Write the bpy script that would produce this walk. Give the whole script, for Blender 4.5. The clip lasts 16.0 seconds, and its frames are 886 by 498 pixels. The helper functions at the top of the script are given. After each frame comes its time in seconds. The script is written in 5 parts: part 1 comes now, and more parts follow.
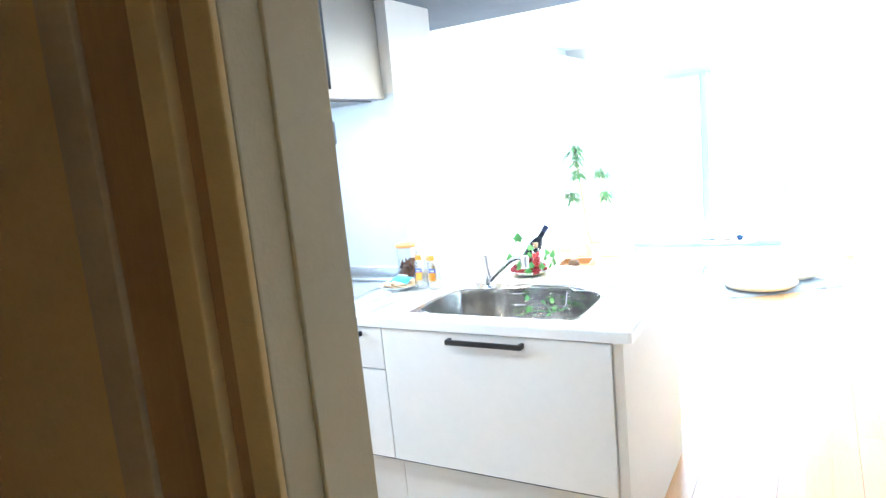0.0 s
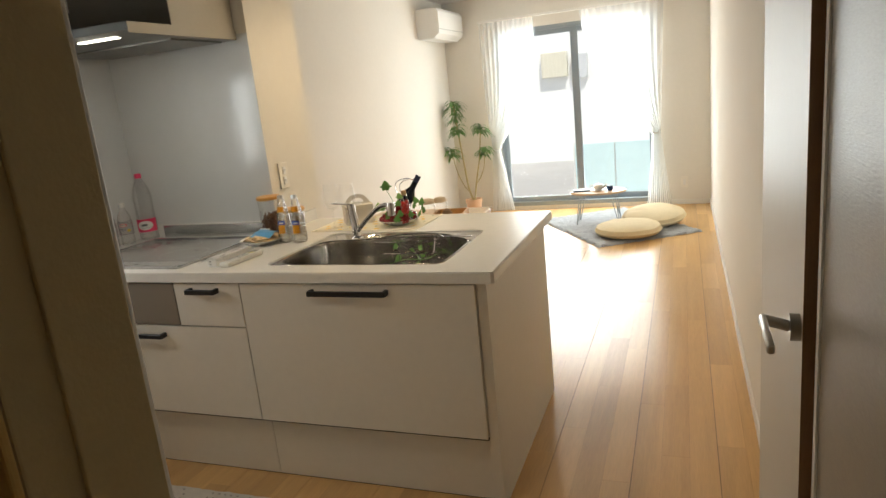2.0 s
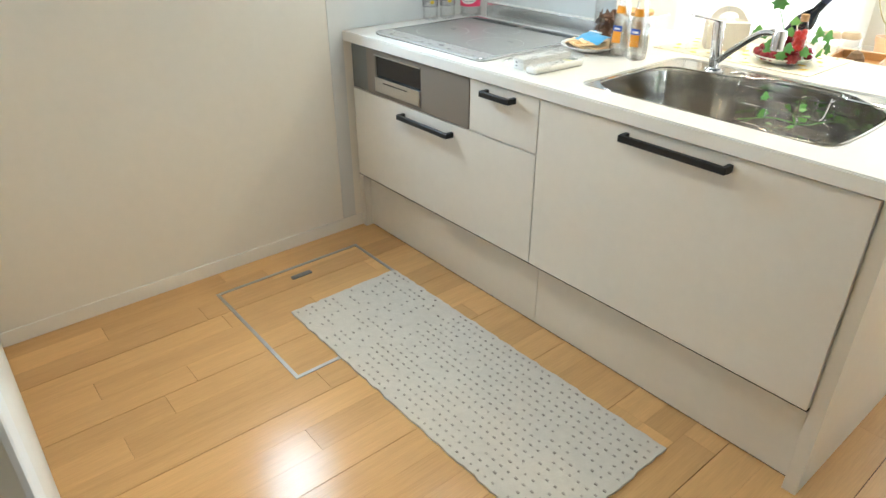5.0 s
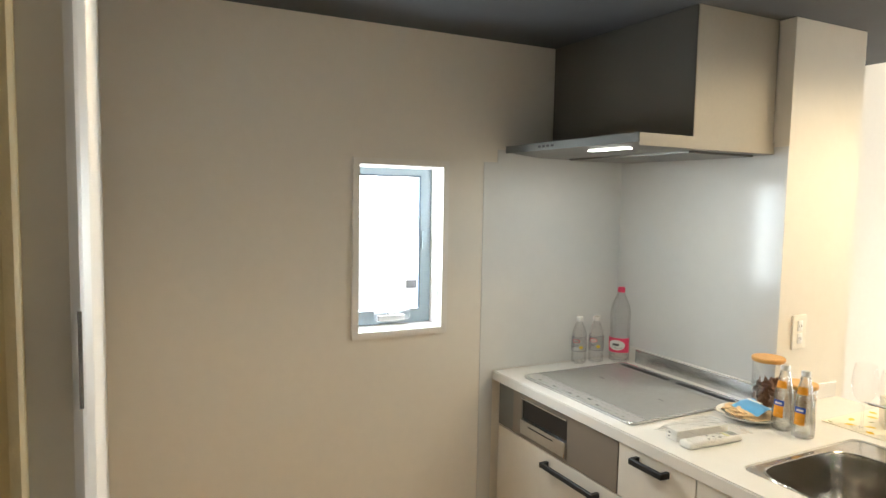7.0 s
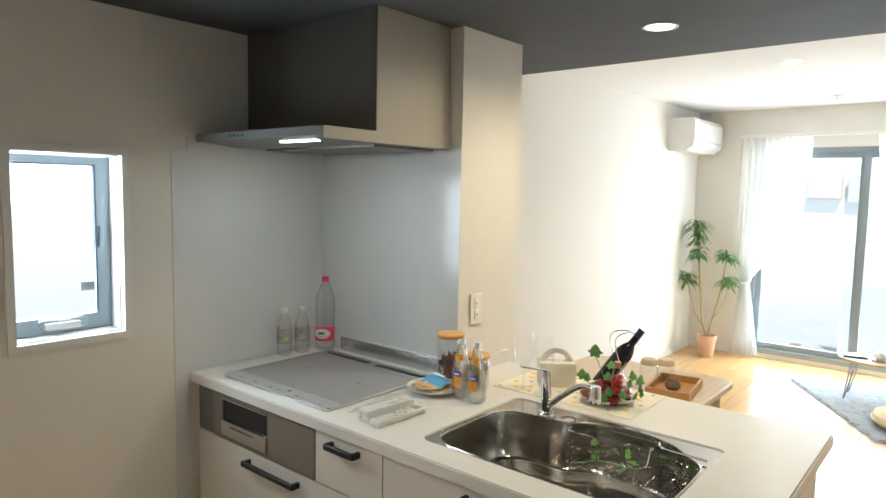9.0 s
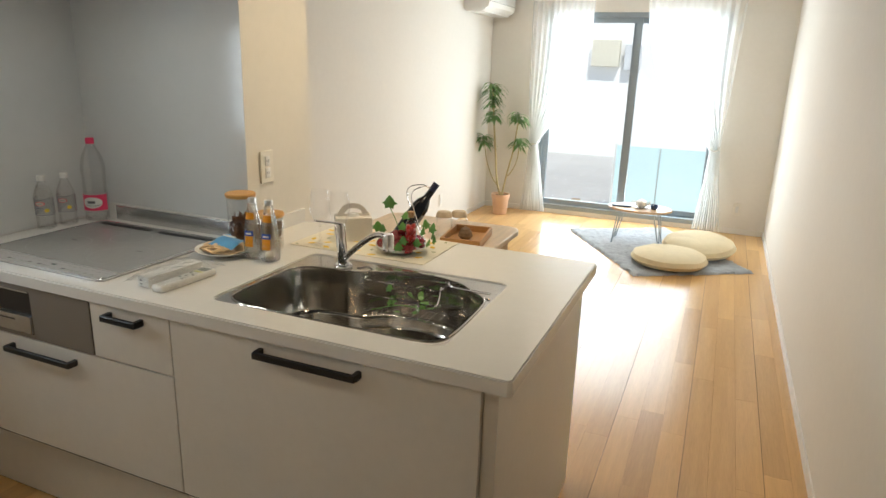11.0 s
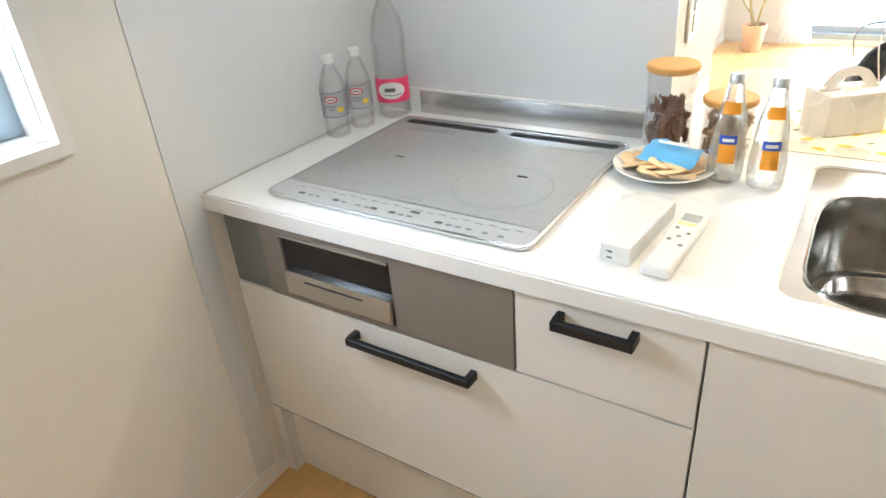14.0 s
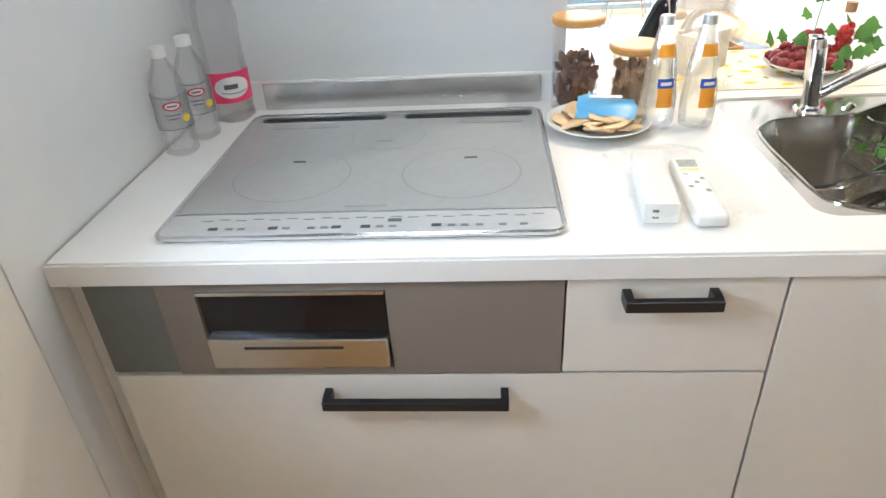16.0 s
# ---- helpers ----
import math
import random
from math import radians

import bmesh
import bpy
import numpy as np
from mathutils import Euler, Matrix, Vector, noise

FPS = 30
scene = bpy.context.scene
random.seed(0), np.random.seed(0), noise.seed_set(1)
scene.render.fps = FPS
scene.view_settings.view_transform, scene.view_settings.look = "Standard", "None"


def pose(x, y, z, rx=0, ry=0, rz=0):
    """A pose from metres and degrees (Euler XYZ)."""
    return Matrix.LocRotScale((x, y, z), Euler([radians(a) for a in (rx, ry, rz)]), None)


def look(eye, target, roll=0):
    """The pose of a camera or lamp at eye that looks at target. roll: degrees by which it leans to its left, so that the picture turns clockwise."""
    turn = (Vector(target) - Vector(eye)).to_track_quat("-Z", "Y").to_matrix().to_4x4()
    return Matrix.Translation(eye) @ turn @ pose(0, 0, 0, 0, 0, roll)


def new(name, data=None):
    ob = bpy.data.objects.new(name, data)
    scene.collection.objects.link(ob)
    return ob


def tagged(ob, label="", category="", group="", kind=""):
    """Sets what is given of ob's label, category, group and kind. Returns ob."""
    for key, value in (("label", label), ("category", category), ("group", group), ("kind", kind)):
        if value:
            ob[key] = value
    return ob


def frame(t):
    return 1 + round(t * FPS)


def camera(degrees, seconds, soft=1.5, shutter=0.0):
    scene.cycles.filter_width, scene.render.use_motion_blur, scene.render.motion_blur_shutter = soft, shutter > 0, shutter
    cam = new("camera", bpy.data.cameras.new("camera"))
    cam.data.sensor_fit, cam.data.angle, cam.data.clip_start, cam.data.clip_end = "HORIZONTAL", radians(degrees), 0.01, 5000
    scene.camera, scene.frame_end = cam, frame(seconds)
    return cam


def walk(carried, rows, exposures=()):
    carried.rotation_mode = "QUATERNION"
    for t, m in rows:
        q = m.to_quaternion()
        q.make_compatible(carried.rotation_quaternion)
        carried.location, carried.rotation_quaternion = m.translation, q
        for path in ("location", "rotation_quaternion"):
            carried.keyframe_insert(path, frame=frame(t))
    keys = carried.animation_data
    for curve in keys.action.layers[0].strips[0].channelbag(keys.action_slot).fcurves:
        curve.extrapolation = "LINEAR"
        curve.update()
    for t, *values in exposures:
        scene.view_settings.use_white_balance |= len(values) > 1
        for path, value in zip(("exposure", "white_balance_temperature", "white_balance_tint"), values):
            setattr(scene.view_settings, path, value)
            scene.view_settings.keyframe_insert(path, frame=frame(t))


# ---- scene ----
cam = camera(68.4, 16.0)
PATH = [
    (0, (2.506, -1.963, 1.487), (1.508, -0.26, 1.168), -5.6),
    (0.5, (2.536, -1.933, 1.476), (1.732, -0.125, 1.185), -5.3),
    (1, (2.57, -1.913, 1.436), (1.944, -0.048, 1.076), -3.6),
    (1.5, (2.572, -1.89, 1.413), (1.851, -0.071, 1.002), -9.0),
    (2, (2.557, -1.853, 1.392), (1.858, -0.036, 0.936), -5.9),
    (2.5, (2.496, -1.776, 1.384), (1.77, 0.018, 0.879), -10.2),
    (3, (2.463, -1.707, 1.366), (1.849, 0.112, 0.807), -6.9),
    (3.5, (2.45, -1.606, 1.336), (1.674, 0.107, 0.655), -2.0),
    (4, (2.42, -1.502, 1.306), (1.433, -0.044, 0.358), -0.6),
    (4.5, (2.329, -1.409, 1.31), (1.2, -0.119, 0.28), -0.3),
    (5, (2.272, -1.372, 1.34), (0.926, -0.258, 0.366), -0.1),
    (5.2, (2.258, -1.369, 1.37), (0.793, -0.367, 0.449), 0.1),
    (7.3, (2.229, -1.376, 1.56), (0.465, -0.439, 1.454), 1.3),
    (7.5, (2.229, -1.373, 1.561), (0.497, -0.376, 1.463), 0.9),
    (8, (2.243, -1.332, 1.56), (0.633, -0.153, 1.431), 1.1),
    (8.5, (2.27, -1.297, 1.562), (0.843, 0.095, 1.411), 1.3),
    (9, (2.312, -1.267, 1.563), (1.036, 0.262, 1.384), 1.1),
    (9.5, (2.354, -1.239, 1.566), (1.303, 0.451, 1.369), 0.9),
    (9.7, (2.369, -1.233, 1.569), (1.423, 0.516, 1.354), 1.3),
    (11.8, (2.242, -1.188, 1.414), (1.531, 0.488, 0.587), 0.2),
    (12, (2.179, -1.174, 1.398), (1.435, 0.455, 0.508), 0.0),
    (12.5, (2.018, -1.015, 1.368), (1.035, 0.421, 0.382), -0.5),
    (13, (1.77, -0.911, 1.358), (0.703, 0.422, 0.317), -0.1),
    (13.5, (1.432, -0.869, 1.385), (0.37, 0.502, 0.39), -2.5),
    (14, (1.147, -0.775, 1.382), (0.155, 0.664, 0.41), -4.9),
    (14.5, (0.887, -0.743, 1.351), (0.207, 0.831, 0.322), -8.2),
    (15, (0.671, -0.751, 1.343), (0.368, 0.925, 0.295), -9.1),
    (15.5, (0.613, -0.75, 1.328), (0.421, 0.962, 0.312), -5.2),
    (16, (0.629, -0.74, 1.312), (0.49, 0.968, 0.281), -3.4),
]
EXPOSURES = [
    (0, 1.85, 4330, 2), (0.3, 1.2, 4780, 7), (0.6, 0.58, 5130, 4), (1, 0, 5730, 6), (1.4, -0.42, 6430, 7), (2, -0.57, 6630, 6), (2.5, -0.62, 6730, 5), (3, -0.6, 6630, 5), (3.5, -0.42, 6430, 6),
    (4, 0.05, 5950, 6), (4.5, 0.56, 5480, 1), (5, 0.92, 5250, -2), (5.2, 0.95, 5250, -2), (7.4, 0.32, 6250, 4), (8, 0.34, 5900, 3), (8.5, 0.12, 5720, 2), (9.5, -0.28, 5680, 2),
    (11.8, -0.57, 6280, 6), (12.1, -0.42, 6180, 6), (12.5, 0.1, 5980, 1), (13, 0.47, 5680, 3), (13.5, 0.67, 5430, 0), (14, 0.82, 5480, 6), (14.5, 0.67, 5420, 6), (16, 0.66, 5300, 7),
]
walk(cam, [(t, look(eye, target, roll)) for t, eye, target, roll in PATH], EXPOSURES)

# ---- world and lights ----
world = bpy.data.worlds.new("sky")
scene.world = world
world.use_nodes = True
wn = world.node_tree
sky = wn.nodes.new("ShaderNodeTexSky")
sky.sky_type = "NISHITA"
sky.sun_disc = False
sky.sun_elevation, sky.sun_rotation = radians(53), radians(153)
wn.links.new(sky.outputs[0], wn.nodes["Background"].inputs[0])
wn.nodes["Background"].inputs[1].default_value = 0.15


def lamp(name, kind, m, energy, color=(1, 1, 1), **kw):
    data = bpy.data.lights.new(name, kind)
    data.energy, data.color = energy, color
    for key, value in kw.items():
        if key == "size":
            data.size = value
        elif key == "size_y":
            data.shape, data.size_y = "RECTANGLE", value
        elif key == "radius":
            data.shadow_soft_size = value
        elif key == "angle":
            data.angle = value
        elif key == "spot":
            data.spot_size, data.spot_blend = value, 1.0
        elif key == "spread":
            data.spread = value
    ob = new(name, data)
    ob.matrix_world = m
    return ob


lamp("sun", "SUN", look((3, -6, 9), (0, 0, 0)), 5.0, (1.0, 0.95, 0.88), angle=radians(0.6))
# sky light standing in the two window openings
lamp("window_light", "AREA", look((1.43, 5.56, 1.05), (1.43, 0, 0.85)), 95, (0.95, 0.98, 1.0), size=1.55, size_y=1.85)
lamp("small_window_light", "AREA", look((-0.10, -0.41, 1.36), (1, -0.41, 1.3)), 9, (0.93, 0.97, 1.0), size=0.3, size_y=0.56)
WARM = (1.0, 0.75, 0.47)
# downlights
lamp("downlight_glow_e", "SPOT", look((1.35, 0.545, 2.14), (1.35, 0.545, 0)), 18, WARM, radius=0.05, spot=radians(165))
lamp("downlight_glow_a", "SPOT", look((1.36, 1.065, 2.14), (1.36, 1.065, 0)), 40, WARM, radius=0.05, spot=radians(165))
lamp("downlight_glow_b", "SPOT", look((1.36, -1.02, 2.14), (1.36, -1.02, 0)), 22, WARM, radius=0.06, spot=radians(138))
lamp("downlight_glow_c", "SPOT", look((1.32, 3.23, 2.37), (1.32, 3.23, 0)), 14, WARM, radius=0.05, spot=radians(160))
lamp("downlight_glow_d", "SPOT", look((1.32, 3.77, 2.37), (1.32, 3.77, 0)), 14, WARM, radius=0.05, spot=radians(160))
lamp("hood_glow", "AREA", look((0.50, 0.130, 1.712), (0.44, 0.26, 0)), 1.6, (1.0, 0.97, 0.9), size=0.24, size_y=0.04)


# ---- materials ----
def mat(name, color, rough=0.5, metal=0.0, var=0.06, scale=8.0, bump=0.0, bscale=120.0, stretch=(1, 1, 1), emit=0.0, trans=0.0, ior=1.45, rand=0.0, coat=0.0, alpha=1.0):
    """Principled surface with colour variation at two scales, fine relief and a slight change of gloss."""
    m = bpy.data.materials.new(name)
    m.use_nodes = True
    nt = m.node_tree
    b = nt.nodes["Principled BSDF"]
    b.inputs["Roughness"].default_value = rough
    b.inputs["Metallic"].default_value = metal
    b.inputs["IOR"].default_value = ior
    b.inputs["Transmission Weight"].default_value = trans
    b.inputs["Coat Weight"].default_value = coat
    b.inputs["Coat Roughness"].default_value = 0.08
    b.inputs["Alpha"].default_value = alpha
    co = nt.nodes.new("ShaderNodeTexCoord")
    mp = nt.nodes.new("ShaderNodeMapping")
    mp.inputs["Scale"].default_value = stretch
    nt.links.new(co.outputs["Object"], mp.inputs[0])
    n1 = nt.nodes.new("ShaderNodeTexNoise")
    n1.inputs["Scale"].default_value = scale
    n1.inputs["Detail"].default_value = 4
    n2 = nt.nodes.new("ShaderNodeTexNoise")
    n2.inputs["Scale"].default_value = scale * 9
    n2.inputs["Detail"].default_value = 3
    for n in (n1, n2):
        nt.links.new(mp.outputs[0], n.inputs["Vector"])
    add = nt.nodes.new("ShaderNodeMath")
    add.operation = "ADD"
    nt.links.new(n1.outputs[0], add.inputs[0])
    nt.links.new(n2.outputs[0], add.inputs[1])
    last = add
    if rand:
        info = nt.nodes.new("ShaderNodeObjectInfo")
        mul = nt.nodes.new("ShaderNodeMath")
        mul.operation = "MULTIPLY_ADD"
        mul.inputs[1].default_value = rand
        nt.links.new(info.outputs["Random"], mul.inputs[0])
        nt.links.new(add.outputs[0], mul.inputs[2])
        last = mul
    ramp = nt.nodes.new("ShaderNodeMapRange")
    ramp.inputs["From Min"].default_value = 0.6
    ramp.inputs["From Max"].default_value = 1.4 + rand
    ramp.inputs["To Min"].default_value = 1 - var
    ramp.inputs["To Max"].default_value = 1 + var
    nt.links.new(last.outputs[0], ramp.inputs[0])
    mix = nt.nodes.new("ShaderNodeVectorMath")
    mix.operation = "SCALE"
    mix.inputs[0].default_value = color[:3]
    nt.links.new(ramp.outputs[0], mix.inputs["Scale"])
    nt.links.new(mix.outputs[0], b.inputs["Base Color"])
    rr = nt.nodes.new("ShaderNodeMapRange")
    rr.inputs["To Min"].default_value = max(0.0, rough * 0.85)
    rr.inputs["To Max"].default_value = min(1.0, rough * 1.15)
    nt.links.new(n1.outputs[0], rr.inputs[0])
    if trans < 0.5:
        nt.links.new(rr.outputs[0], b.inputs["Roughness"])
    if bump:
        n3 = nt.nodes.new("ShaderNodeTexNoise")
        n3.inputs["Scale"].default_value = bscale
        n3.inputs["Detail"].default_value = 5
        nt.links.new(mp.outputs[0], n3.inputs["Vector"])
        bp = nt.nodes.new("ShaderNodeBump")
        bp.inputs["Strength"].default_value = bump
        bp.inputs["Distance"].default_value = 0.002
        nt.links.new(n3.outputs[0], bp.inputs["Height"])
        nt.links.new(bp.outputs[0], b.inputs["Normal"])
    if emit:
        b.inputs["Emission Color"].default_value = (*color[:3], 1)
        b.inputs["Emission Strength"].default_value = emit
    return m


def glass_mat(name, color=(1, 1, 1), rough=0.0, clear=0.75, bend=0.0, ripple=0.1, ior=1.47):
    """Thin-walled clear glass or plastic: see-through with a glossy skin."""
    m = bpy.data.materials.new(name)
    m.use_nodes = True
    nt = m.node_tree
    nt.nodes.clear()
    out = nt.nodes.new("ShaderNodeOutputMaterial")
    tr = nt.nodes.new("ShaderNodeBsdfTransparent")
    tr.inputs[0].default_value = (*color, 1)
    gl = nt.nodes.new("ShaderNodeBsdfGlossy")
    gl.inputs["Roughness"].default_value = rough + 0.03
    fr = nt.nodes.new("ShaderNodeLayerWeight")
    fr.inputs[0].default_value = 0.25
    nz = nt.nodes.new("ShaderNodeTexNoise")
    nz.inputs["Scale"].default_value = 30
    bp = nt.nodes.new("ShaderNodeBump")
    bp.inputs["Strength"].default_value = ripple
    bp.inputs["Distance"].default_value = 0.002
    nt.links.new(nz.outputs[0], bp.inputs["Height"])
    nt.links.new(bp.outputs[0], gl.inputs["Normal"])
    mx = nt.nodes.new("ShaderNodeMixShader")
    ml = nt.nodes.new("ShaderNodeMath")
    ml.operation = "MULTIPLY_ADD"
    ml.inputs[1].default_value = clear
    ml.inputs[2].default_value = 0.02
    nt.links.new(fr.outputs["Facing"], ml.inputs[0])
    nt.links.new(ml.outputs[0], mx.inputs[0])
    nt.links.new(tr.outputs[0], mx.inputs[1])
    nt.links.new(gl.outputs[0], mx.inputs[2])
    nt.links.new(mx.outputs[0], out.inputs[0])
    if bend:
        rf = nt.nodes.new("ShaderNodeBsdfGlass")
        rf.inputs["IOR"].default_value = ior
        rf.inputs["Roughness"].default_value = rough
        rf.inputs["Color"].default_value = (*color, 1)
        mb = nt.nodes.new("ShaderNodeMixShader")
        mb.inputs[0].default_value = bend
        nt.links.new(mx.outputs[0], mb.inputs[1])
        nt.links.new(rf.outputs[0], mb.inputs[2])
        nt.links.new(mb.outputs[0], out.inputs[0])
    return m


def sheer_mat(name):
    m = bpy.data.materials.new(name)
    m.use_nodes = True
    nt = m.node_tree
    nt.nodes.clear()
    out = nt.nodes.new("ShaderNodeOutputMaterial")
    tr = nt.nodes.new("ShaderNodeBsdfTransparent")
    tl = nt.nodes.new("ShaderNodeBsdfTranslucent")
    df = nt.nodes.new("ShaderNodeBsdfDiffuse")
    for n in (tl, df):
        n.inputs[0].default_value = (0.92, 0.92, 0.9, 1)
    co = nt.nodes.new("ShaderNodeTexCoord")
    mp = nt.nodes.new("ShaderNodeMapping")
    mp.inputs["Scale"].default_value = (900, 900, 900)
    ck = nt.nodes.new("ShaderNodeTexNoise")
    ck.inputs["Scale"].default_value = 1.0
    nt.links.new(co.outputs["Object"], mp.inputs[0])
    nt.links.new(mp.outputs[0], ck.inputs["Vector"])
    rg = nt.nodes.new("ShaderNodeMapRange")
    rg.inputs["To Min"].default_value = 0.5
    rg.inputs["To Max"].default_value = 0.75
    nt.links.new(ck.outputs[0], rg.inputs[0])
    m1, m2 = nt.nodes.new("ShaderNodeMixShader"), nt.nodes.new("ShaderNodeMixShader")
    m1.inputs[0].default_value = 0.65
    nt.links.new(df.outputs[0], m1.inputs[1])
    nt.links.new(tl.outputs[0], m1.inputs[2])
    nt.links.new(rg.outputs[0], m2.inputs[0])
    nt.links.new(tr.outputs[0], m2.inputs[1])
    nt.links.new(m1.outputs[0], m2.inputs[2])
    nt.links.new(m2.outputs[0], out.inputs[0])
    return m


WALL = mat("wallpaper_white", (0.80, 0.765, 0.70), 0.85, var=0.02, scale=3, bump=0.35, bscale=260)
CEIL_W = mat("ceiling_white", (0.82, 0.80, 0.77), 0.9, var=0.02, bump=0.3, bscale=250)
# kitchen ceiling's grey is deepened so the base colour holds the corner's shade
CEIL_D = mat("ceiling_grey_shaded", (0.078, 0.084, 0.093), 0.8, var=0.04, bump=0.3, bscale=250)
PANEL = mat("kitchen_panel", (0.70, 0.71, 0.71), 0.16, var=0.02, scale=2)
TRIM = mat("white_trim", (0.82, 0.80, 0.76), 0.4, var=0.02)
# doorway tones: the hall's warm light and dimness are mixed into these base colours
JAMB = mat("cream_jamb_warm_lit", (0.72, 0.49, 0.18), 0.6, var=0.05, bump=0.25, bscale=200)
JAMB_D = mat("brown_jamb_dim", (0.46, 0.275, 0.09), 0.55, var=0.12, scale=10, stretch=(8, 8, 0.5), bump=0.3)
JAMB_C = mat("cream_reveal_warm_lit", (0.62, 0.50, 0.28), 0.6, var=0.04, bump=0.2, bscale=200)
GREYBR = mat("grey_brown_casing_dim", (0.52, 0.39, 0.20), 0.6, var=0.08, bump=0.2)
BROWN = mat("brown_edge_band", (0.23, 0.13, 0.06), 0.5, var=0.15, scale=12, stretch=(8, 8, 0.6))
DOORG = mat("pale_grey_door", (0.52, 0.48, 0.41), 0.45, var=0.06, scale=5, stretch=(6, 6, 0.5), bump=0.25, bscale=50)
DOORB = mat("grey_brown_grain_door", (0.255, 0.225, 0.18), 0.42, var=0.16, scale=6, stretch=(1, 1.2, 7), bump=0.3, bscale=40)
FRONT = mat("cabinet_front", (0.73, 0.70, 0.645), 0.42, var=0.025, scale=4, bump=0.06, bscale=180)
WORKTOP = mat("worktop_white", (0.80, 0.785, 0.75), 0.22, var=0.02, scale=30)
BLACK = mat("black_metal", (0.012, 0.012, 0.014), 0.38, var=0.1)
STEEL = mat("brushed_steel", (0.60, 0.60, 0.60), 0.24, 1.0, var=0.08, scale=14, stretch=(1, 30, 30), bump=0.05)
SINKST = mat("sink_steel", (0.52, 0.495, 0.455), 0.17, 1.0, var=0.10, scale=5, stretch=(9, 9, 0.4))
CHROME = mat("chrome", (0.80, 0.80, 0.82), 0.06, 1.0, var=0.03)
TAUPE = mat("stove_front_taupe", (0.235, 0.205, 0.175), 0.5, 0.2, var=0.04, scale=10, stretch=(1, 30, 30))
GREYFIL = mat("filler_grey", (0.17, 0.175, 0.17), 0.45, 0.2, var=0.05)
BLKGLASS = mat("black_glass", (0.01, 0.01, 0.012), 0.07, var=0.02)
IHGLASS = mat("cooktop_glass", (0.46, 0.46, 0.455), 0.14, 0.4, var=0.05, scale=60)
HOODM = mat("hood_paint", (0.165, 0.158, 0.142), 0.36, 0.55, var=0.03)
MUNTIN = mat("window_aluminium", (0.33, 0.39, 0.44), 0.4, 0.5, var=0.04)
WHITEP = mat("white_plastic", (0.80, 0.79, 0.76), 0.35, var=0.02)
GLOW = mat("lamp_diffuser", (1.0, 0.93, 0.82), 0.5, var=0.0, emit=9)
PANE = glass_mat("window_glass", clear=0.5)
SHEER = sheer_mat("sheer_curtain")


def wood_mat(name, color, rough):
    """Oak strips: grain along y, each strip with its own tone and its own piece of grain."""
    m = mat(name, color, rough, var=0.20, scale=3.2, stretch=(11, 0.5, 11), bump=0.04, bscale=30, rand=0.8)
    nt = m.node_tree
    mp = next(n for n in nt.nodes if n.type == "MAPPING")
    co = next(n for n in nt.nodes if n.type == "TEX_COORD")
    info = nt.nodes.new("ShaderNodeObjectInfo")
    mul = nt.nodes.new("ShaderNodeVectorMath")
    mul.operation = "MULTIPLY_ADD"
    mul.inputs[1].default_value = (7.0, 31.0, 13.0)
    nt.links.new(info.outputs["Random"], mul.inputs[0])
    nt.links.new(co.outputs["Object"], mul.inputs[2])
    nt.links.new(mul.outputs[0], mp.inputs[0])
    return m


WOOD = wood_mat("oak_floor", (0.67, 0.415, 0.175), 0.21)
SUBF = mat("floor_joint", (0.16, 0.095, 0.045), 0.7, var=0.1)


# ---- mesh helpers ----
def box(bm, x0, y0, z0, x1, y1, z1, bevel=0.0, seg=2):
    r = bmesh.ops.create_cube(bm, size=1)
    vs = r["verts"]
    bmesh.ops.scale(bm, vec=(x1 - x0, y1 - y0, z1 - z0), verts=vs)
    bmesh.ops.translate(bm, vec=((x0 + x1) / 2, (y0 + y1) / 2, (z0 + z1) / 2), verts=vs)
    if bevel:
        es = list({e for v in vs for e in v.link_edges})
        bmesh.ops.bevel(bm, geom=es, offset=bevel, segments=seg, affect="EDGES", profile=0.5)
    return bm


def B(*a, **k):
    return box(bmesh.new(), *a, **k)


def boxes(*rows, bevel=0.0):
    bm = bmesh.new()
    for r in rows:
        box(bm, *r, bevel=bevel)
    return bm


def lathe(profile, seg=24, bm=None, at=(0, 0, 0)):
    """A turned shape from (radius, height) rows."""
    bm = bm or bmesh.new()
    rings = []
    for r, z in profile:
        if r < 1e-5:
            rings.append([bm.verts.new((at[0], at[1], at[2] + z))])
        else:
            rings.append([bm.verts.new((at[0] + r * math.cos(2 * math.pi * k / seg), at[1] + r * math.sin(2 * math.pi * k / seg), at[2] + z)) for k in range(seg)])
    for a, b in zip(rings, rings[1:]):
        for k in range(seg):
            j = (k + 1) % seg
            if len(a) == 1 and len(b) == 1:
                continue
            if len(a) == 1:
                bm.faces.new((a[0], b[k], b[j]))
            elif len(b) == 1:
                bm.faces.new((a[k], a[j], b[0]))
            else:
                bm.faces.new((a[k], a[j], b[j], b[k]))
    return bm


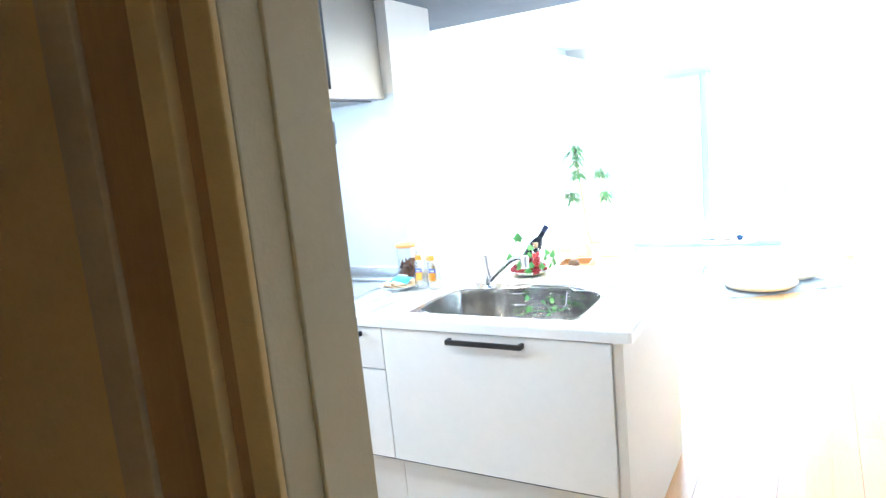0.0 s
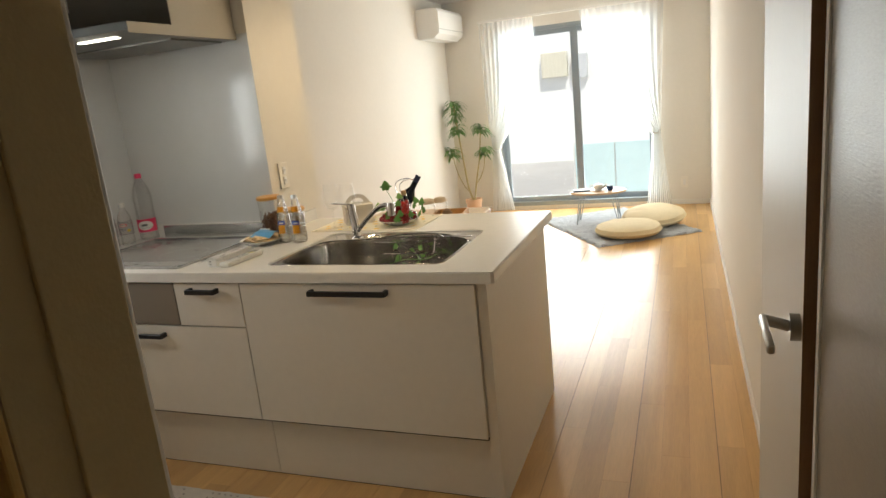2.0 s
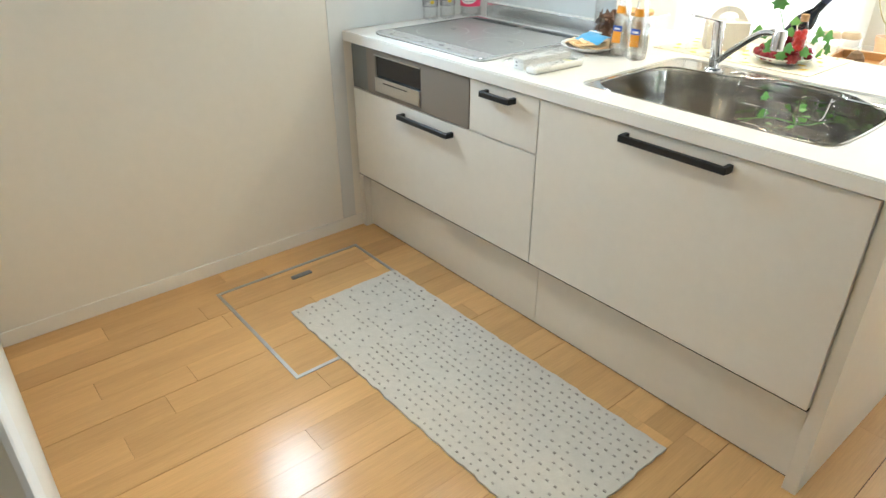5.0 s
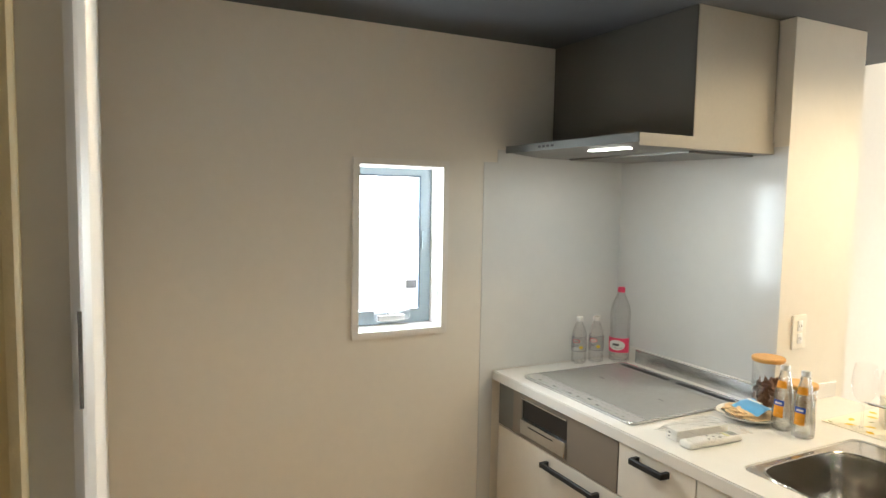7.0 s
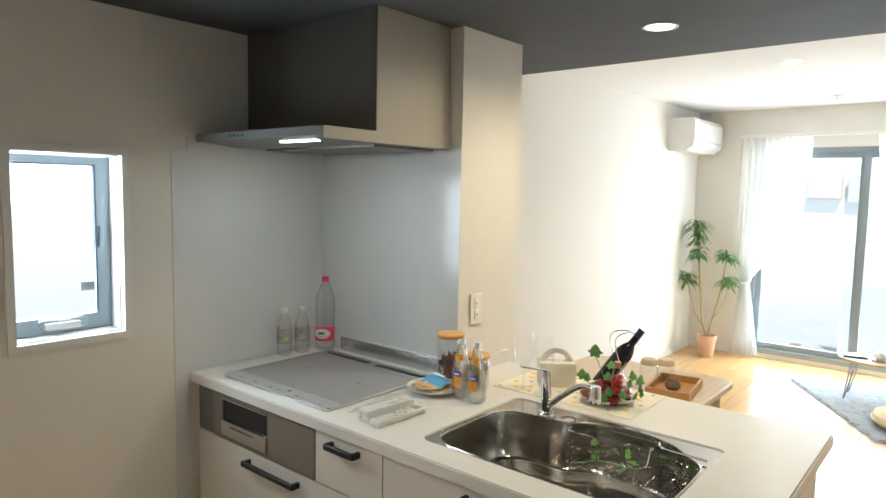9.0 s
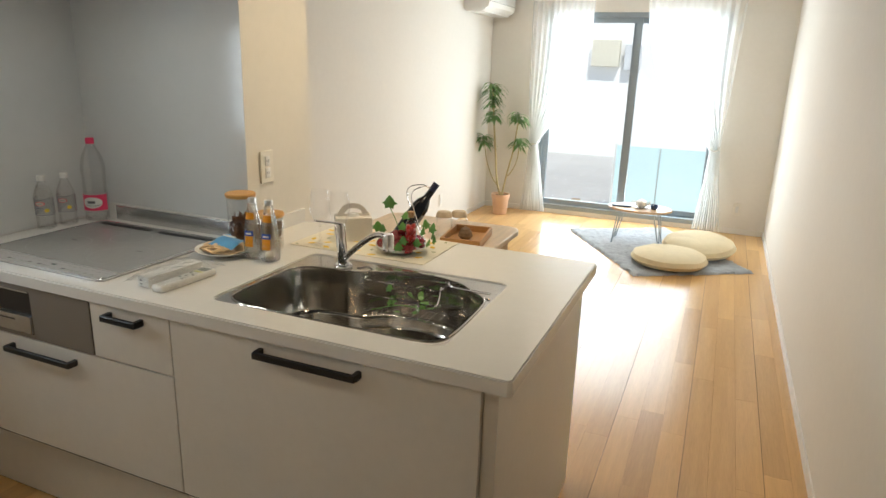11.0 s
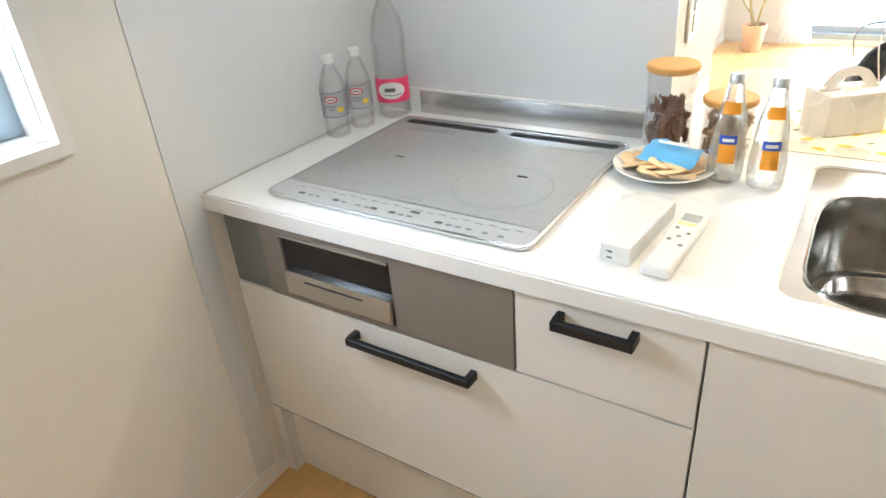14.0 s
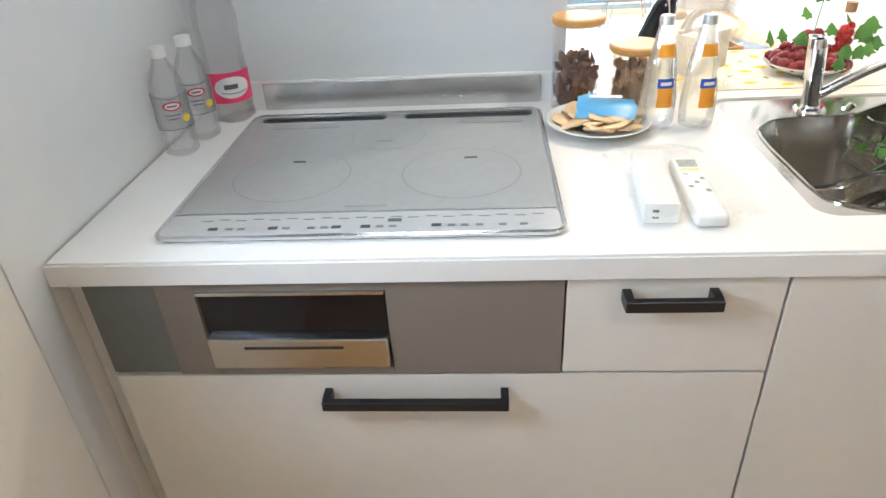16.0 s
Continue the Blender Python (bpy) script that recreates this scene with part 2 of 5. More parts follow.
def tube(points, r, seg=8, bm=None, caps=True):
    """A round bar along points; r may be one radius or one for each point."""
    bm = bm or bmesh.new()
    pts = [Vector(p) for p in points]
    rs = r if isinstance(r, (list, tuple)) else [r] * len(pts)
    rings, side = [], None
    for i, p in enumerate(pts):
        d = (pts[min(i + 1, len(pts) - 1)] - pts[max(i - 1, 0)]).normalized()
        ref = side if side is not None else (Vector((0, 0, 1)) if abs(d.z) < 0.9 else Vector((1, 0, 0)))
        u = (ref - d * ref.dot(d)).normalized()
        v = d.cross(u)
        side = u
        rings.append([bm.verts.new(p + rs[i] * (u * math.cos(2 * math.pi * k / seg) + v * math.sin(2 * math.pi * k / seg))) for k in range(seg)])
    for a, b in zip(rings, rings[1:]):
        for k in range(seg):
            bm.faces.new((a[k], a[(k + 1) % seg], b[(k + 1) % seg], b[k]))
    if caps:
        bm.faces.new(rings[0][::-1])
        bm.faces.new(rings[-1])
    return bm


def rrect(x0, y0, x1, y1, r, n=6):
    """Corner points of a rounded rectangle, counter-clockwise."""
    out = []
    for cx, cy, a in ((x1 - r, y1 - r, 0), (x0 + r, y1 - r, 90), (x0 + r, y0 + r, 180), (x1 - r, y0 + r, 270)):
        for k in range(n + 1):
            t = radians(a + 90 * k / n)
            out.append((cx + r * math.cos(t), cy + r * math.sin(t)))
    return out


def prism(outline, z0, z1, bm=None, bevel=0.0):
    bm = bm or bmesh.new()
    f = bm.faces.new([bm.verts.new((x, y, z0)) for x, y in outline])
    r = bmesh.ops.extrude_face_region(bm, geom=[f])
    top = [v for v in r["geom"] if isinstance(v, bmesh.types.BMVert)]
    bmesh.ops.translate(bm, vec=(0, 0, z1 - z0), verts=top)
    if bevel:
        es = [e for e in bm.edges if all(v in top for v in e.verts)]
        bmesh.ops.bevel(bm, geom=es, offset=bevel, segments=2, affect="EDGES", profile=0.5)
    bmesh.ops.recalc_face_normals(bm, faces=bm.faces[:])
    return bm


def arc(points, n=6):
    """A smooth run (Catmull-Rom) through points."""
    p = [Vector(q) for q in points]
    p = [2 * p[0] - p[1]] + p + [2 * p[-1] - p[-2]]
    out = []
    for i in range(1, len(p) - 2):
        for k in range(n):
            t = k / n
            a, b, c, d = p[i - 1 : i + 3]
            out.append(0.5 * (2 * b + (c - a) * t + (2 * a - 5 * b + 4 * c - d) * t * t + (3 * b - a - 3 * c + d) * t**3))
    return out + [p[-2]]


def finish(ob, m, smooth):
    me = ob.data
    if m:
        me.materials.append(m)
    if smooth:
        me.shade_smooth()
        me.set_sharp_from_angle(angle=radians(40))
        for f in me.polygons:
            if f.area > 0.0015 and max(abs(c) for c in f.normal) > 0.9999:
                f.use_smooth = False
    return ob


def part(name, bm, m, parent, label="", smooth=True):
    """One mesh under a thing or a part, in its parent's own coordinates."""
    bmesh.ops.recalc_face_normals(bm, faces=bm.faces[:])
    me = bpy.data.meshes.new(name)
    bm.to_mesh(me)
    bm.free()
    ob = new(name, me)
    finish(ob, m, smooth)
    if parent is not None:
        ob.parent = parent
    if label:
        ob["label"] = label
    return ob


def thing(name, at, label, category, rz=0, group="", kind=""):
    ob = new(name)
    ob.empty_display_size = 0.05
    ob.matrix_world = pose(*at, 0, 0, rz)
    return tagged(ob, label, category, group, kind)


def solid(name, bm, m, label, category, kind="", at=(0, 0, 0), rz=0, group=""):
    """A thing that is one single mesh."""
    ob = part(name, bm, m, None)
    ob.matrix_world = pose(*at, 0, 0, rz)
    return tagged(ob, label, category, group, kind)


def structure(name, bm, m, label, category):
    return solid(name, bm, m, label, category, "structure")


# ---- structure ----
X1, Y1, YB = 2.81, 5.52, -1.39  # long wall, window wall, cupboard fronts
ZK, ZL, YS = 2.162, 2.39, 1.61  # kitchen ceiling, living ceiling, line between them
structure("wall_west", boxes((-0.14, -2.9, 0, 0, -0.585, 2.5), (-0.14, -0.24, 0, 0, Y1, 2.5), (-0.14, -0.585, 0, 0, -0.24, 1.045), (-0.14, -0.585, 1.665, 0, -0.24, 2.5)), WALL, "white textured wallpaper wall with a small window opening", "wall")
structure("wall_east", boxes((X1, -2.9, 0, X1 + 0.12, Y1 + 0.2, 2.5)), WALL, "white wallpaper wall along the room", "wall")
structure("wall_north", boxes((-0.14, Y1, 0, 0.56, Y1 + 0.15, 2.5), (2.30, Y1, 0, X1, Y1 + 0.15, 2.5), (0.56, Y1, 2.02, 2.30, Y1 + 0.15, 2.5), (0.56, Y1, -0.1, 2.30, Y1 + 0.15, 0.045)), WALL, "cream wallpaper wall with a tall sliding window", "wall")
structure("wall_column", B(0.0, 0.648, 0, 0.796, 1.036, ZK), WALL, "white wallpapered wing wall beside the cooktop", "wall")
structure("wall_hall", boxes((0.0, -1.522, 0, 2.008, -1.40, ZK), (-0.14, -3.0, 0, X1 + 0.12, -2.9, 2.5), (2.008, -1.522, 2.06, X1, -1.40, ZK)), JAMB, "cream wallpaper wall with the room's doorway, warm hall light in its colour", "wall")
structure("wall_south", B(0.0, -1.40, 0, 1.964, -1.394, ZK), WALL, "white wallpaper skin on the kitchen side of the doorway wall", "wall")
structure("ceiling_kitchen", B(-0.14, -2.9, ZK, X1 + 0.12, YS, ZK + 0.35), CEIL_D, "low grey papered kitchen ceiling, its colour darkened for shade", "ceiling")
structure("ceiling_living", B(-0.14, YS, ZL, X1 + 0.12, Y1 + 0.15, ZL + 0.12), CEIL_W, "white papered living room ceiling", "ceiling")
for nm, bm in (("baseboard_east", B(X1 - 0.008, 0.22, 0, X1, Y1, 0.055, bevel=0.002)), ("baseboard_west", B(0, -1.39, 0, 0.007, 0.06, 0.055, bevel=0.002)), ("baseboard_north", B(0.008, Y1 - 0.008, 0, 0.55, Y1, 0.055, bevel=0.002)), ("baseboard_north", B(2.31, Y1 - 0.008, 0, 2.8, Y1, 0.055, bevel=0.002)), ("baseboard_west", B(0, 1.04, 0, 0.007, Y1 - 0.01, 0.055, bevel=0.002))):
    structure(nm, bm, TRIM, "slim white baseboard at the wall's foot", "baseboard")
structure("ground", B(-200, -200, -0.7, 200, 200, -0.55), mat("yard_concrete", (0.5, 0.49, 0.47), 0.9, var=0.1, scale=1), "pale concrete yard outside the window", "ground")
structure("floor", B(-0.14, -2.9, -0.12, X1 + 0.12, Y1 + 0.15, -0.004), SUBF, "oak plank floor with a satin finish", "floor")

# ---- kitchen counter ----
def handle(parent, x0, x1, z, y=0.012):
    bm = boxes((x0, y - 0.034, z - 0.009, x1, y - 0.022, z + 0.009))
    bmesh.ops.bevel(bm, geom=bm.edges[:], offset=0.0015, segments=1, affect="EDGES")
    for a in (x0, x1 - 0.012):
        box(bm, a, y - 0.024, z - 0.009, a + 0.012, y, z + 0.009)
    return part("handle", bm, BLACK, parent, "matt black square bar handle", smooth=False)


YF = 0.012
stove_unit = thing("stove_cabinet", (0, 0, 0), "off-white cabinet under the cooktop with drawers and a black bar handle", "cabinet")
part("body", boxes((0.03, YF + 0.02, 0.262, 1.03, 0.60, 0.80)), FRONT, stove_unit)
low = part("drawer_front", B(0.038, YF, 0.265, 1.0335, YF + 0.02, 0.634, bevel=0.0015), FRONT, stove_unit)
handle(low, 0.370, 0.656, 0.598)
small = part("drawer_front", B(0.7365, YF, 0.6385, 1.0335, YF + 0.02, 0.806, bevel=0.0015), FRONT, stove_unit)
handle(small, 0.812, 0.942, 0.780)
part("side_panel", B(0.004, YF + 0.022, 0.0, 0.036, 0.07, 0.806, bevel=0.001), FRONT, stove_unit)
sink_unit = thing("sink_cabinet", (0, 0, 0), "off-white sink cabinet with one wide pull-out front and black handle", "cabinet")
part("body", boxes((1.036, YF + 0.02, 0.262, 1.93, 0.09, 0.80), (1.036, 0.09, 0.262, 1.06, 0.90, 0.80), (1.90, 0.09, 0.262, 1.93, 0.90, 0.80), (1.06, 0.63, 0.262, 1.90, 0.90, 0.80)), FRONT, sink_unit)
# near-black strips paint the shade below the fronts and at the plinth's foot
part("gap_shade_strip", boxes((0.036, 0.0145, 0.2605, 1.9313, 0.032, 0.2648), (0.036, 0.070, 0.0, 1.9313, 0.080, 0.005)), mat("gap_shade", (0.02, 0.02, 0.02), 0.8), sink_unit, "dark strips standing in for shade under the fronts and plinth")
wide = part("drawer_front", B(1.0375, YF, 0.265, 1.930, YF + 0.02, 0.806, bevel=0.0015), FRONT, sink_unit)
handle(wide, 1.335, 1.630, 0.779)
part("side_panel", B(1.9315, 0.026, 0.0, 1.966, 0.945, 0.812, bevel=0.001), FRONT, sink_unit)
part("back_panel", B(0.80, 0.925, 0.0, 1.931, 0.945, 0.812), FRONT, sink_unit)
plinth = thing("toe_kick", (0, 0, 0), "off-white plinth of two boards under the kitchen cabinets", "plinth")
part("board", B(0.034, 0.066, 0.005, 1.0345, 0.082, 0.262, bevel=0.001), FRONT, plinth)
part("board", B(1.0365, 0.066, 0.005, 1.9312, 0.082, 0.262, bevel=0.001), FRONT, plinth)

# worktop with the sink's cut-out
SINK = rrect(1.101, 0.101, 1.796, 0.611, 0.03, 5)


def slab_with_hole(outer, hole, z0, z1):
    bm = bmesh.new()
    loops = []
    for ring in (outer, hole):
        vs = [bm.verts.new((x, y, z1)) for x, y in ring]
        loops += [bm.edges.new((vs[i], vs[(i + 1) % len(vs)])) for i in range(len(vs))]
    bmesh.ops.triangle_fill(bm, edges=loops, use_beauty=True)
    r = bmesh.ops.extrude_face_region(bm, geom=bm.faces[:])
    bmesh.ops.translate(bm, vec=(0, 0, z0 - z1), verts=[v for v in r["geom"] if isinstance(v, bmesh.types.BMVert)])
    bmesh.ops.recalc_face_normals(bm, faces=bm.faces[:])
    return bm


top_bm = slab_with_hole([(0.003, 0.0), (1.99, 0.0), (2.0, 0.01), (2.0, 0.972), (1.988, 0.984), (0.80, 0.984), (0.80, 0.646), (0.003, 0.646)], SINK, 0.813, 0.85)
edge = [e for e in top_bm.edges if len(e.link_faces) == 2 and e.calc_face_angle() > 1.2 and all(v.co.z > 0.849 for v in e.verts)]
bmesh.ops.bevel(top_bm, geom=edge, offset=0.004, segments=2, affect="EDGES")
worktop = thing("worktop", (0, 0, 0), "white solid-surface kitchen worktop with softened edges and low upstands", "worktop")
part("slab", top_bm, WORKTOP, worktop)
part("upstand", B(0.004, 0.636, 0.8495, 0.7945, 0.6445, 0.914, bevel=0.002), WORKTOP, worktop)
part("upstand", B(0.7965, 0.652, 0.8495, 0.806, 0.978, 0.906, bevel=0.002), WORKTOP, worktop)

# sink
sink = thing("kitchen_sink", (1.47, 0.33, 0.63), "brushed stainless steel undermount sink with an accessory ledge", "sink")

# ---- wall panels, hood, small window, big window ----
panel = thing("kitchen_panel", (0, 0, 0), "glossy pale grey heat-proof wall panel behind the cooktop", "wall panel", kind="structure")
part("panel", B(0.0, -0.062, 0.0, 0.003, 0.0, 1.69), PANEL, panel)
part("panel", B(0.0, 0.0, 0.851, 0.003, 0.648, 1.74), PANEL, panel)
part("panel", B(0.003, 0.645, 0.851, 0.796, 0.648, 1.74), PANEL, panel)
hood = thing("range_hood", (0, 0, 1.71), "grey-beige box range hood with a thin canopy plate and light", "range hood")
bm = bmesh.new()
canopy_side = [(0.035, 0.020), (0.035, 0.042), (0.640, 0.042), (0.640, 0.004), (0.200, 0.004)]
ends = [[bm.verts.new((x, y, z)) for y, z in canopy_side] for x in (0.015, 0.742)]
bm.faces.new(ends[0])
bm.faces.new(ends[1][::-1])
for k in range(len(canopy_side)):
    j = (k + 1) % len(canopy_side)
    bm.faces.new((ends[0][k], ends[0][j], ends[1][j], ends[1][k]))
part("canopy", bm, HOODM, hood, smooth=False)
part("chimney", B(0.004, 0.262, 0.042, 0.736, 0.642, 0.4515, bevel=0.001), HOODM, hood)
# lit side of the hood: a paler copy of its paint carries the light
part("chimney_side", B(0.736, 0.264, 0.042, 0.7385, 0.641, 0.4515), mat("hood_side_lit", (0.46, 0.43, 0.37), 0.42, 0.4, var=0.03), hood, "beige side sheet, lightened for the light falling on it")
part("light", B(0.41, 0.118, 0.0075, 0.60, 0.142, 0.0125), GLOW, hood, "glowing white lamp strip")
part("filter_plate", B(0.07, 0.30, -0.003, 0.69, 0.61, 0.0045, bevel=0.002), HOODM, hood, "flat grease filter plate")
part("front_rim", B(0.012, 0.031, 0.016, 0.745, 0.035, 0.044), GREYFIL, hood, "dark grey metal front rim")
part("side_rim", B(0.742, 0.0352, 0.006, 0.745, 0.640, 0.044), bpy.data.materials["hood_side_lit"], hood, "side rim in the same lightened beige")
ctl = part("control_panel", B(0.22, 0.0300, 0.022, 0.34, 0.0312, 0.038), GREYFIL, hood, "small grey switch strip")
for k in range(4):
    part("button", B(0.232 + 0.026 * k, 0.0292, 0.026, 0.248 + 0.026 * k, 0.0302, 0.034), BLACK, ctl, smooth=False)
cook = thing("induction_cooktop", (0, 0, 0.85), "silver-grey glass induction cooktop set in the worktop", "cooktop")
part("glass_top", prism(rrect(0.143, 0.056, 0.737, 0.572, 0.02), 0.0, 0.008, bevel=0.003), IHGLASS, cook)
solid("cooktop_backguard", B(0.145, 0.631, 0.85, 0.745, 0.6355, 0.909, bevel=0.001), STEEL, "brushed steel splash guard behind the cooktop", "splash guard")
grill = thing("grill_oven", (0, 0, 0), "taupe metal fish grill front with black glass window", "oven")
part("stile", B(0.147, YF - 0.002, 0.6385, 0.204, YF + 0.018, 0.806, bevel=0.001), TAUPE, grill)
part("control_panel", B(0.482, YF - 0.002, 0.6385, 0.7335, YF + 0.018, 0.806, bevel=0.001), TAUPE, grill)
part("rail", B(0.204, YF - 0.002, 0.6385, 0.482, YF + 0.018, 0.652), TAUPE, grill)
part("rail", B(0.204, YF - 0.002, 0.794, 0.482, YF + 0.018, 0.806), TAUPE, grill)
part("window", B(0.206, YF + 0.003, 0.712, 0.480, YF + 0.015, 0.792), BLKGLASS, grill)
tray_bar = part("tray_handle", B(0.206, YF - 0.010, 0.655, 0.480, YF + 0.015, 0.712, bevel=0.004), STEEL, grill, "brushed steel drawer bar")
part("slot", B(0.262, YF - 0.0108, 0.694, 0.412, YF - 0.0098, 0.698), BLACK, tray_bar, smooth=False)
part("top_lip", B(0.206, YF - 0.006, 0.7885, 0.480, YF + 0.003, 0.7935), STEEL, grill, smooth=False)
# near-black sheet added behind the filler and grill so their gaps read as shade
part("shade_backing", B(0.036, YF + 0.0185, 0.6385, 0.7345, YF + 0.0198, 0.806), bpy.data.materials["gap_shade"], grill)
solid("filler_panel", B(0.036, YF + 0.004, 0.6385, 0.1435, YF + 0.018, 0.806), GREYFIL, "dark grey filler panel beside the grill", "panel")

win = thing("window_1", (0, -0.4125, 1.355), "small white-framed casement window in the kitchen wall", "window", kind="structure")
part("window_frame", boxes((-0.02, -0.192, -0.33, 0.012, -0.168, 0.33), (-0.02, 0.168, -0.33, 0.012, 0.192, 0.33), (-0.02, -0.168, 0.306, 0.012, 0.168, 0.33), (-0.02, -0.168, -0.33, 0.012, 0.168, -0.306), (-0.12, -0.172, -0.31, -0.02, -0.164, 0.31), (-0.12, 0.164, -0.31, -0.02, 0.172, 0.31), (-0.12, -0.164, 0.302, -0.02, 0.164, 0.31), (-0.12, -0.164, -0.31, -0.02, 0.164, -0.302)), TRIM, win)
part("sash", boxes((-0.115, -0.164, -0.30, -0.085, -0.140, 0.30), (-0.115, 0.118, -0.30, -0.085, 0.164, 0.30), (-0.115, -0.14, 0.275, -0.085, 0.118, 0.30), (-0.115, -0.14, -0.30, -0.085, 0.118, -0.245)), MUNTIN, win)
p = part("pane", B(-0.102, -0.14, -0.245, -0.098, 0.118, 0.275), PANE, win)
p.visible_shadow = False
part("gasket", boxes((-0.0852, 0.112, -0.243, -0.083, 0.118, 0.273), (-0.0852, -0.138, 0.268, -0.083, 0.112, 0.274)), mat("gasket_blue_black", (0.06, 0.09, 0.14), 0.5), win, "thin dark glazing gasket", smooth=False)
part("sticker", B(-0.097, 0.066, -0.165, -0.0962, 0.111, -0.135), mat("sticker_grey", (0.45, 0.45, 0.46), 0.5, var=0.2, scale=90), win, "small grey sticker on the glass")
part("catch", B(-0.085, 0.126, -0.01, -0.076, 0.140, 0.06, bevel=0.002), MUNTIN, win)
part("latch_wrap", tube(arc([(-0.072, -0.075, -0.268), (-0.060, -0.05, -0.262), (-0.058, 0.0, -0.266), (-0.060, 0.045, -0.26), (-0.072, 0.062, -0.27)]), [0.012, 0.02, 0.022, 0.019, 0.021, 0.02, 0.023, 0.02, 0.021, 0.019, 0.022, 0.02, 0.022, 0.019, 0.021, 0.02, 0.022, 0.02, 0.019, 0.021, 0.02, 0.018, 0.018, 0.016, 0.012], 9), glass_mat("wrap_film", (0.95, 0.96, 0.97), 0.1, 0.6, ripple=1.0), win, "clear protective film round the latch")
part("latch_handle", boxes((-0.085, -0.06, -0.285, -0.06, 0.05, -0.262), (-0.085, -0.02, -0.262, -0.07, 0.02, -0.25), bevel=0.003), WHITEP, win)

bigwin = thing("window_2", (1.43, Y1, 0.045), "tall two-pane aluminium sliding window onto the yard", "window", kind="structure")
part("window_frame", boxes((-0.87, 0.02, 0, -0.83, 0.13, 1.975), (0.83, 0.02, 0, 0.87, 0.13, 1.975), (-0.83, 0.02, 1.93, 0.83, 0.13, 1.975), (-0.83, 0.0, 0.0, 0.83, 0.13, 0.045)), MUNTIN, bigwin)
for sx, yy in ((-1, 0.05), (1, 0.085)):
    x0, x1 = (-0.83, 0.06) if sx < 0 else (-0.02, 0.83)
    sash = part("sash", boxes((x0, yy, 0.045, x0 + 0.05, yy + 0.03, 1.93), (x1 - 0.055, yy, 0.045, x1, yy + 0.03, 1.93), (x0 + 0.05, yy, 1.88, x1 - 0.055, yy + 0.03, 1.93), (x0 + 0.05, yy, 0.045, x1 - 0.055, yy + 0.03, 0.10)), MUNTIN, bigwin)
    p = part("pane", B(x0 + 0.05, yy + 0.012, 0.10, x1 - 0.055, yy + 0.017, 1.88), PANE, sash)
    p.visible_shadow = False

# ---- cupboard, doorway, doors at the entry ----
casing = thing("door_frame", (0, 0, 0), "stepped casing around the room's doorway, warm light and dimness in its cream and brown", "door frame", kind="structure")
part("jamb", B(2.008, -1.533, 0, 2.05, -1.395, 2.06, bevel=0.003), JAMB_C, casing, "cream reveal tinted with the hall's warm light")
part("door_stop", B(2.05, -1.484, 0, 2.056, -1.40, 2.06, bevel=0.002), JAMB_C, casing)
part("casing", B(1.965, -1.40, 0, 2.042, -1.382, 2.11, bevel=0.003), TRIM, casing, "white casing on the room side")
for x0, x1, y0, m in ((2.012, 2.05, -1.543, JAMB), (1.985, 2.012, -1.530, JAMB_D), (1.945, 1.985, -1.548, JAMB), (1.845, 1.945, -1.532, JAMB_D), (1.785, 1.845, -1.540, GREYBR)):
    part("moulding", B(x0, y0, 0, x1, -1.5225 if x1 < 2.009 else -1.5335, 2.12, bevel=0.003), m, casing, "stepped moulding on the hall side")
part("strike_plate", B(2.042, -1.3835, 1.497, 2.0435, -1.3825, 1.522), STEEL, casing, "tiny steel strike plate")
door = thing("door_1", (2.800, 0.20, 0.008), "pale grey flush door standing slightly ajar with a lever handle", "door", rz=-1.0)
part("leaf", B(-0.034, -0.80, 0, 0.0, 0, 2.0, bevel=0.001), DOORG, door)
part("edge_band", B(-0.034, -0.803, 0, 0.0, -0.80, 2.0), BROWN, door, "brown latch edge")

# lever handle of the ajar door
lever = part("lever_handle", tube([(-0.034, -0.765, 0.900), (-0.052, -0.765, 0.900)], 0.026, 20), mat("satin_nickel", (0.42, 0.40, 0.36), 0.3, 1.0), door, "satin nickel lever handle")
part("neck", tube([(-0.052, -0.765, 0.902), (-0.086, -0.768, 0.912), (-0.098, -0.775, 0.917)], [0.011, 0.011, 0.012], 12), lever.data.materials[0], lever)
part("grip", B(-0.104, -0.925, 0.908, -0.090, -0.765, 0.926, bevel=0.006, seg=3), lever.data.materials[0], lever)
structure("door_2", boxes((X1 - 0.036, -1.44, 0.008, X1 - 0.0005, -0.645, 2.01)), DOORB, "grey-brown wood-grain closet door, closed flush in the wall", "door")
structure("door_trim", boxes((X1 - 0.040, -0.645, 0, X1 - 0.0005, -0.622, 2.03), (X1 - 0.022, 0.205, 0, X1 - 0.0005, 0.23, 2.03), (X1 - 0.022, -0.640, 2.012, X1 - 0.0005, 0.23, 2.03)), TRIM, "slim white door surround on the long wall", "door frame")

# ---- cooktop details ----
DARKV = mat("vent_black", (0.03, 0.03, 0.032), 0.5, var=0.1)
INK = mat("print_grey", (0.11, 0.11, 0.11), 0.4, var=0.02)
for x0, x1 in ((0.165, 0.425), (0.462, 0.722)):
    v = part("vent", prism(rrect(x0, 0.528, x1, 0.556, 0.012, 4), 0.0078, 0.0086), DARKV, cook, "black perforated exhaust grille")
    bm = bmesh.new()
    n = 26
    for k in range(n):
        xx = x0 + 0.008 + (x1 - x0 - 0.016) * k / (n - 1)
        box(bm, xx - 0.0012, 0.531, 0.0086, xx + 0.0012, 0.553, 0.0098)
    box(bm, x0 + 0.006, 0.5405, 0.0086, x1 - 0.006, 0.5435, 0.0098)
    part("grille", bm, DARKV, v, smooth=False)["kind"] = "stuff"
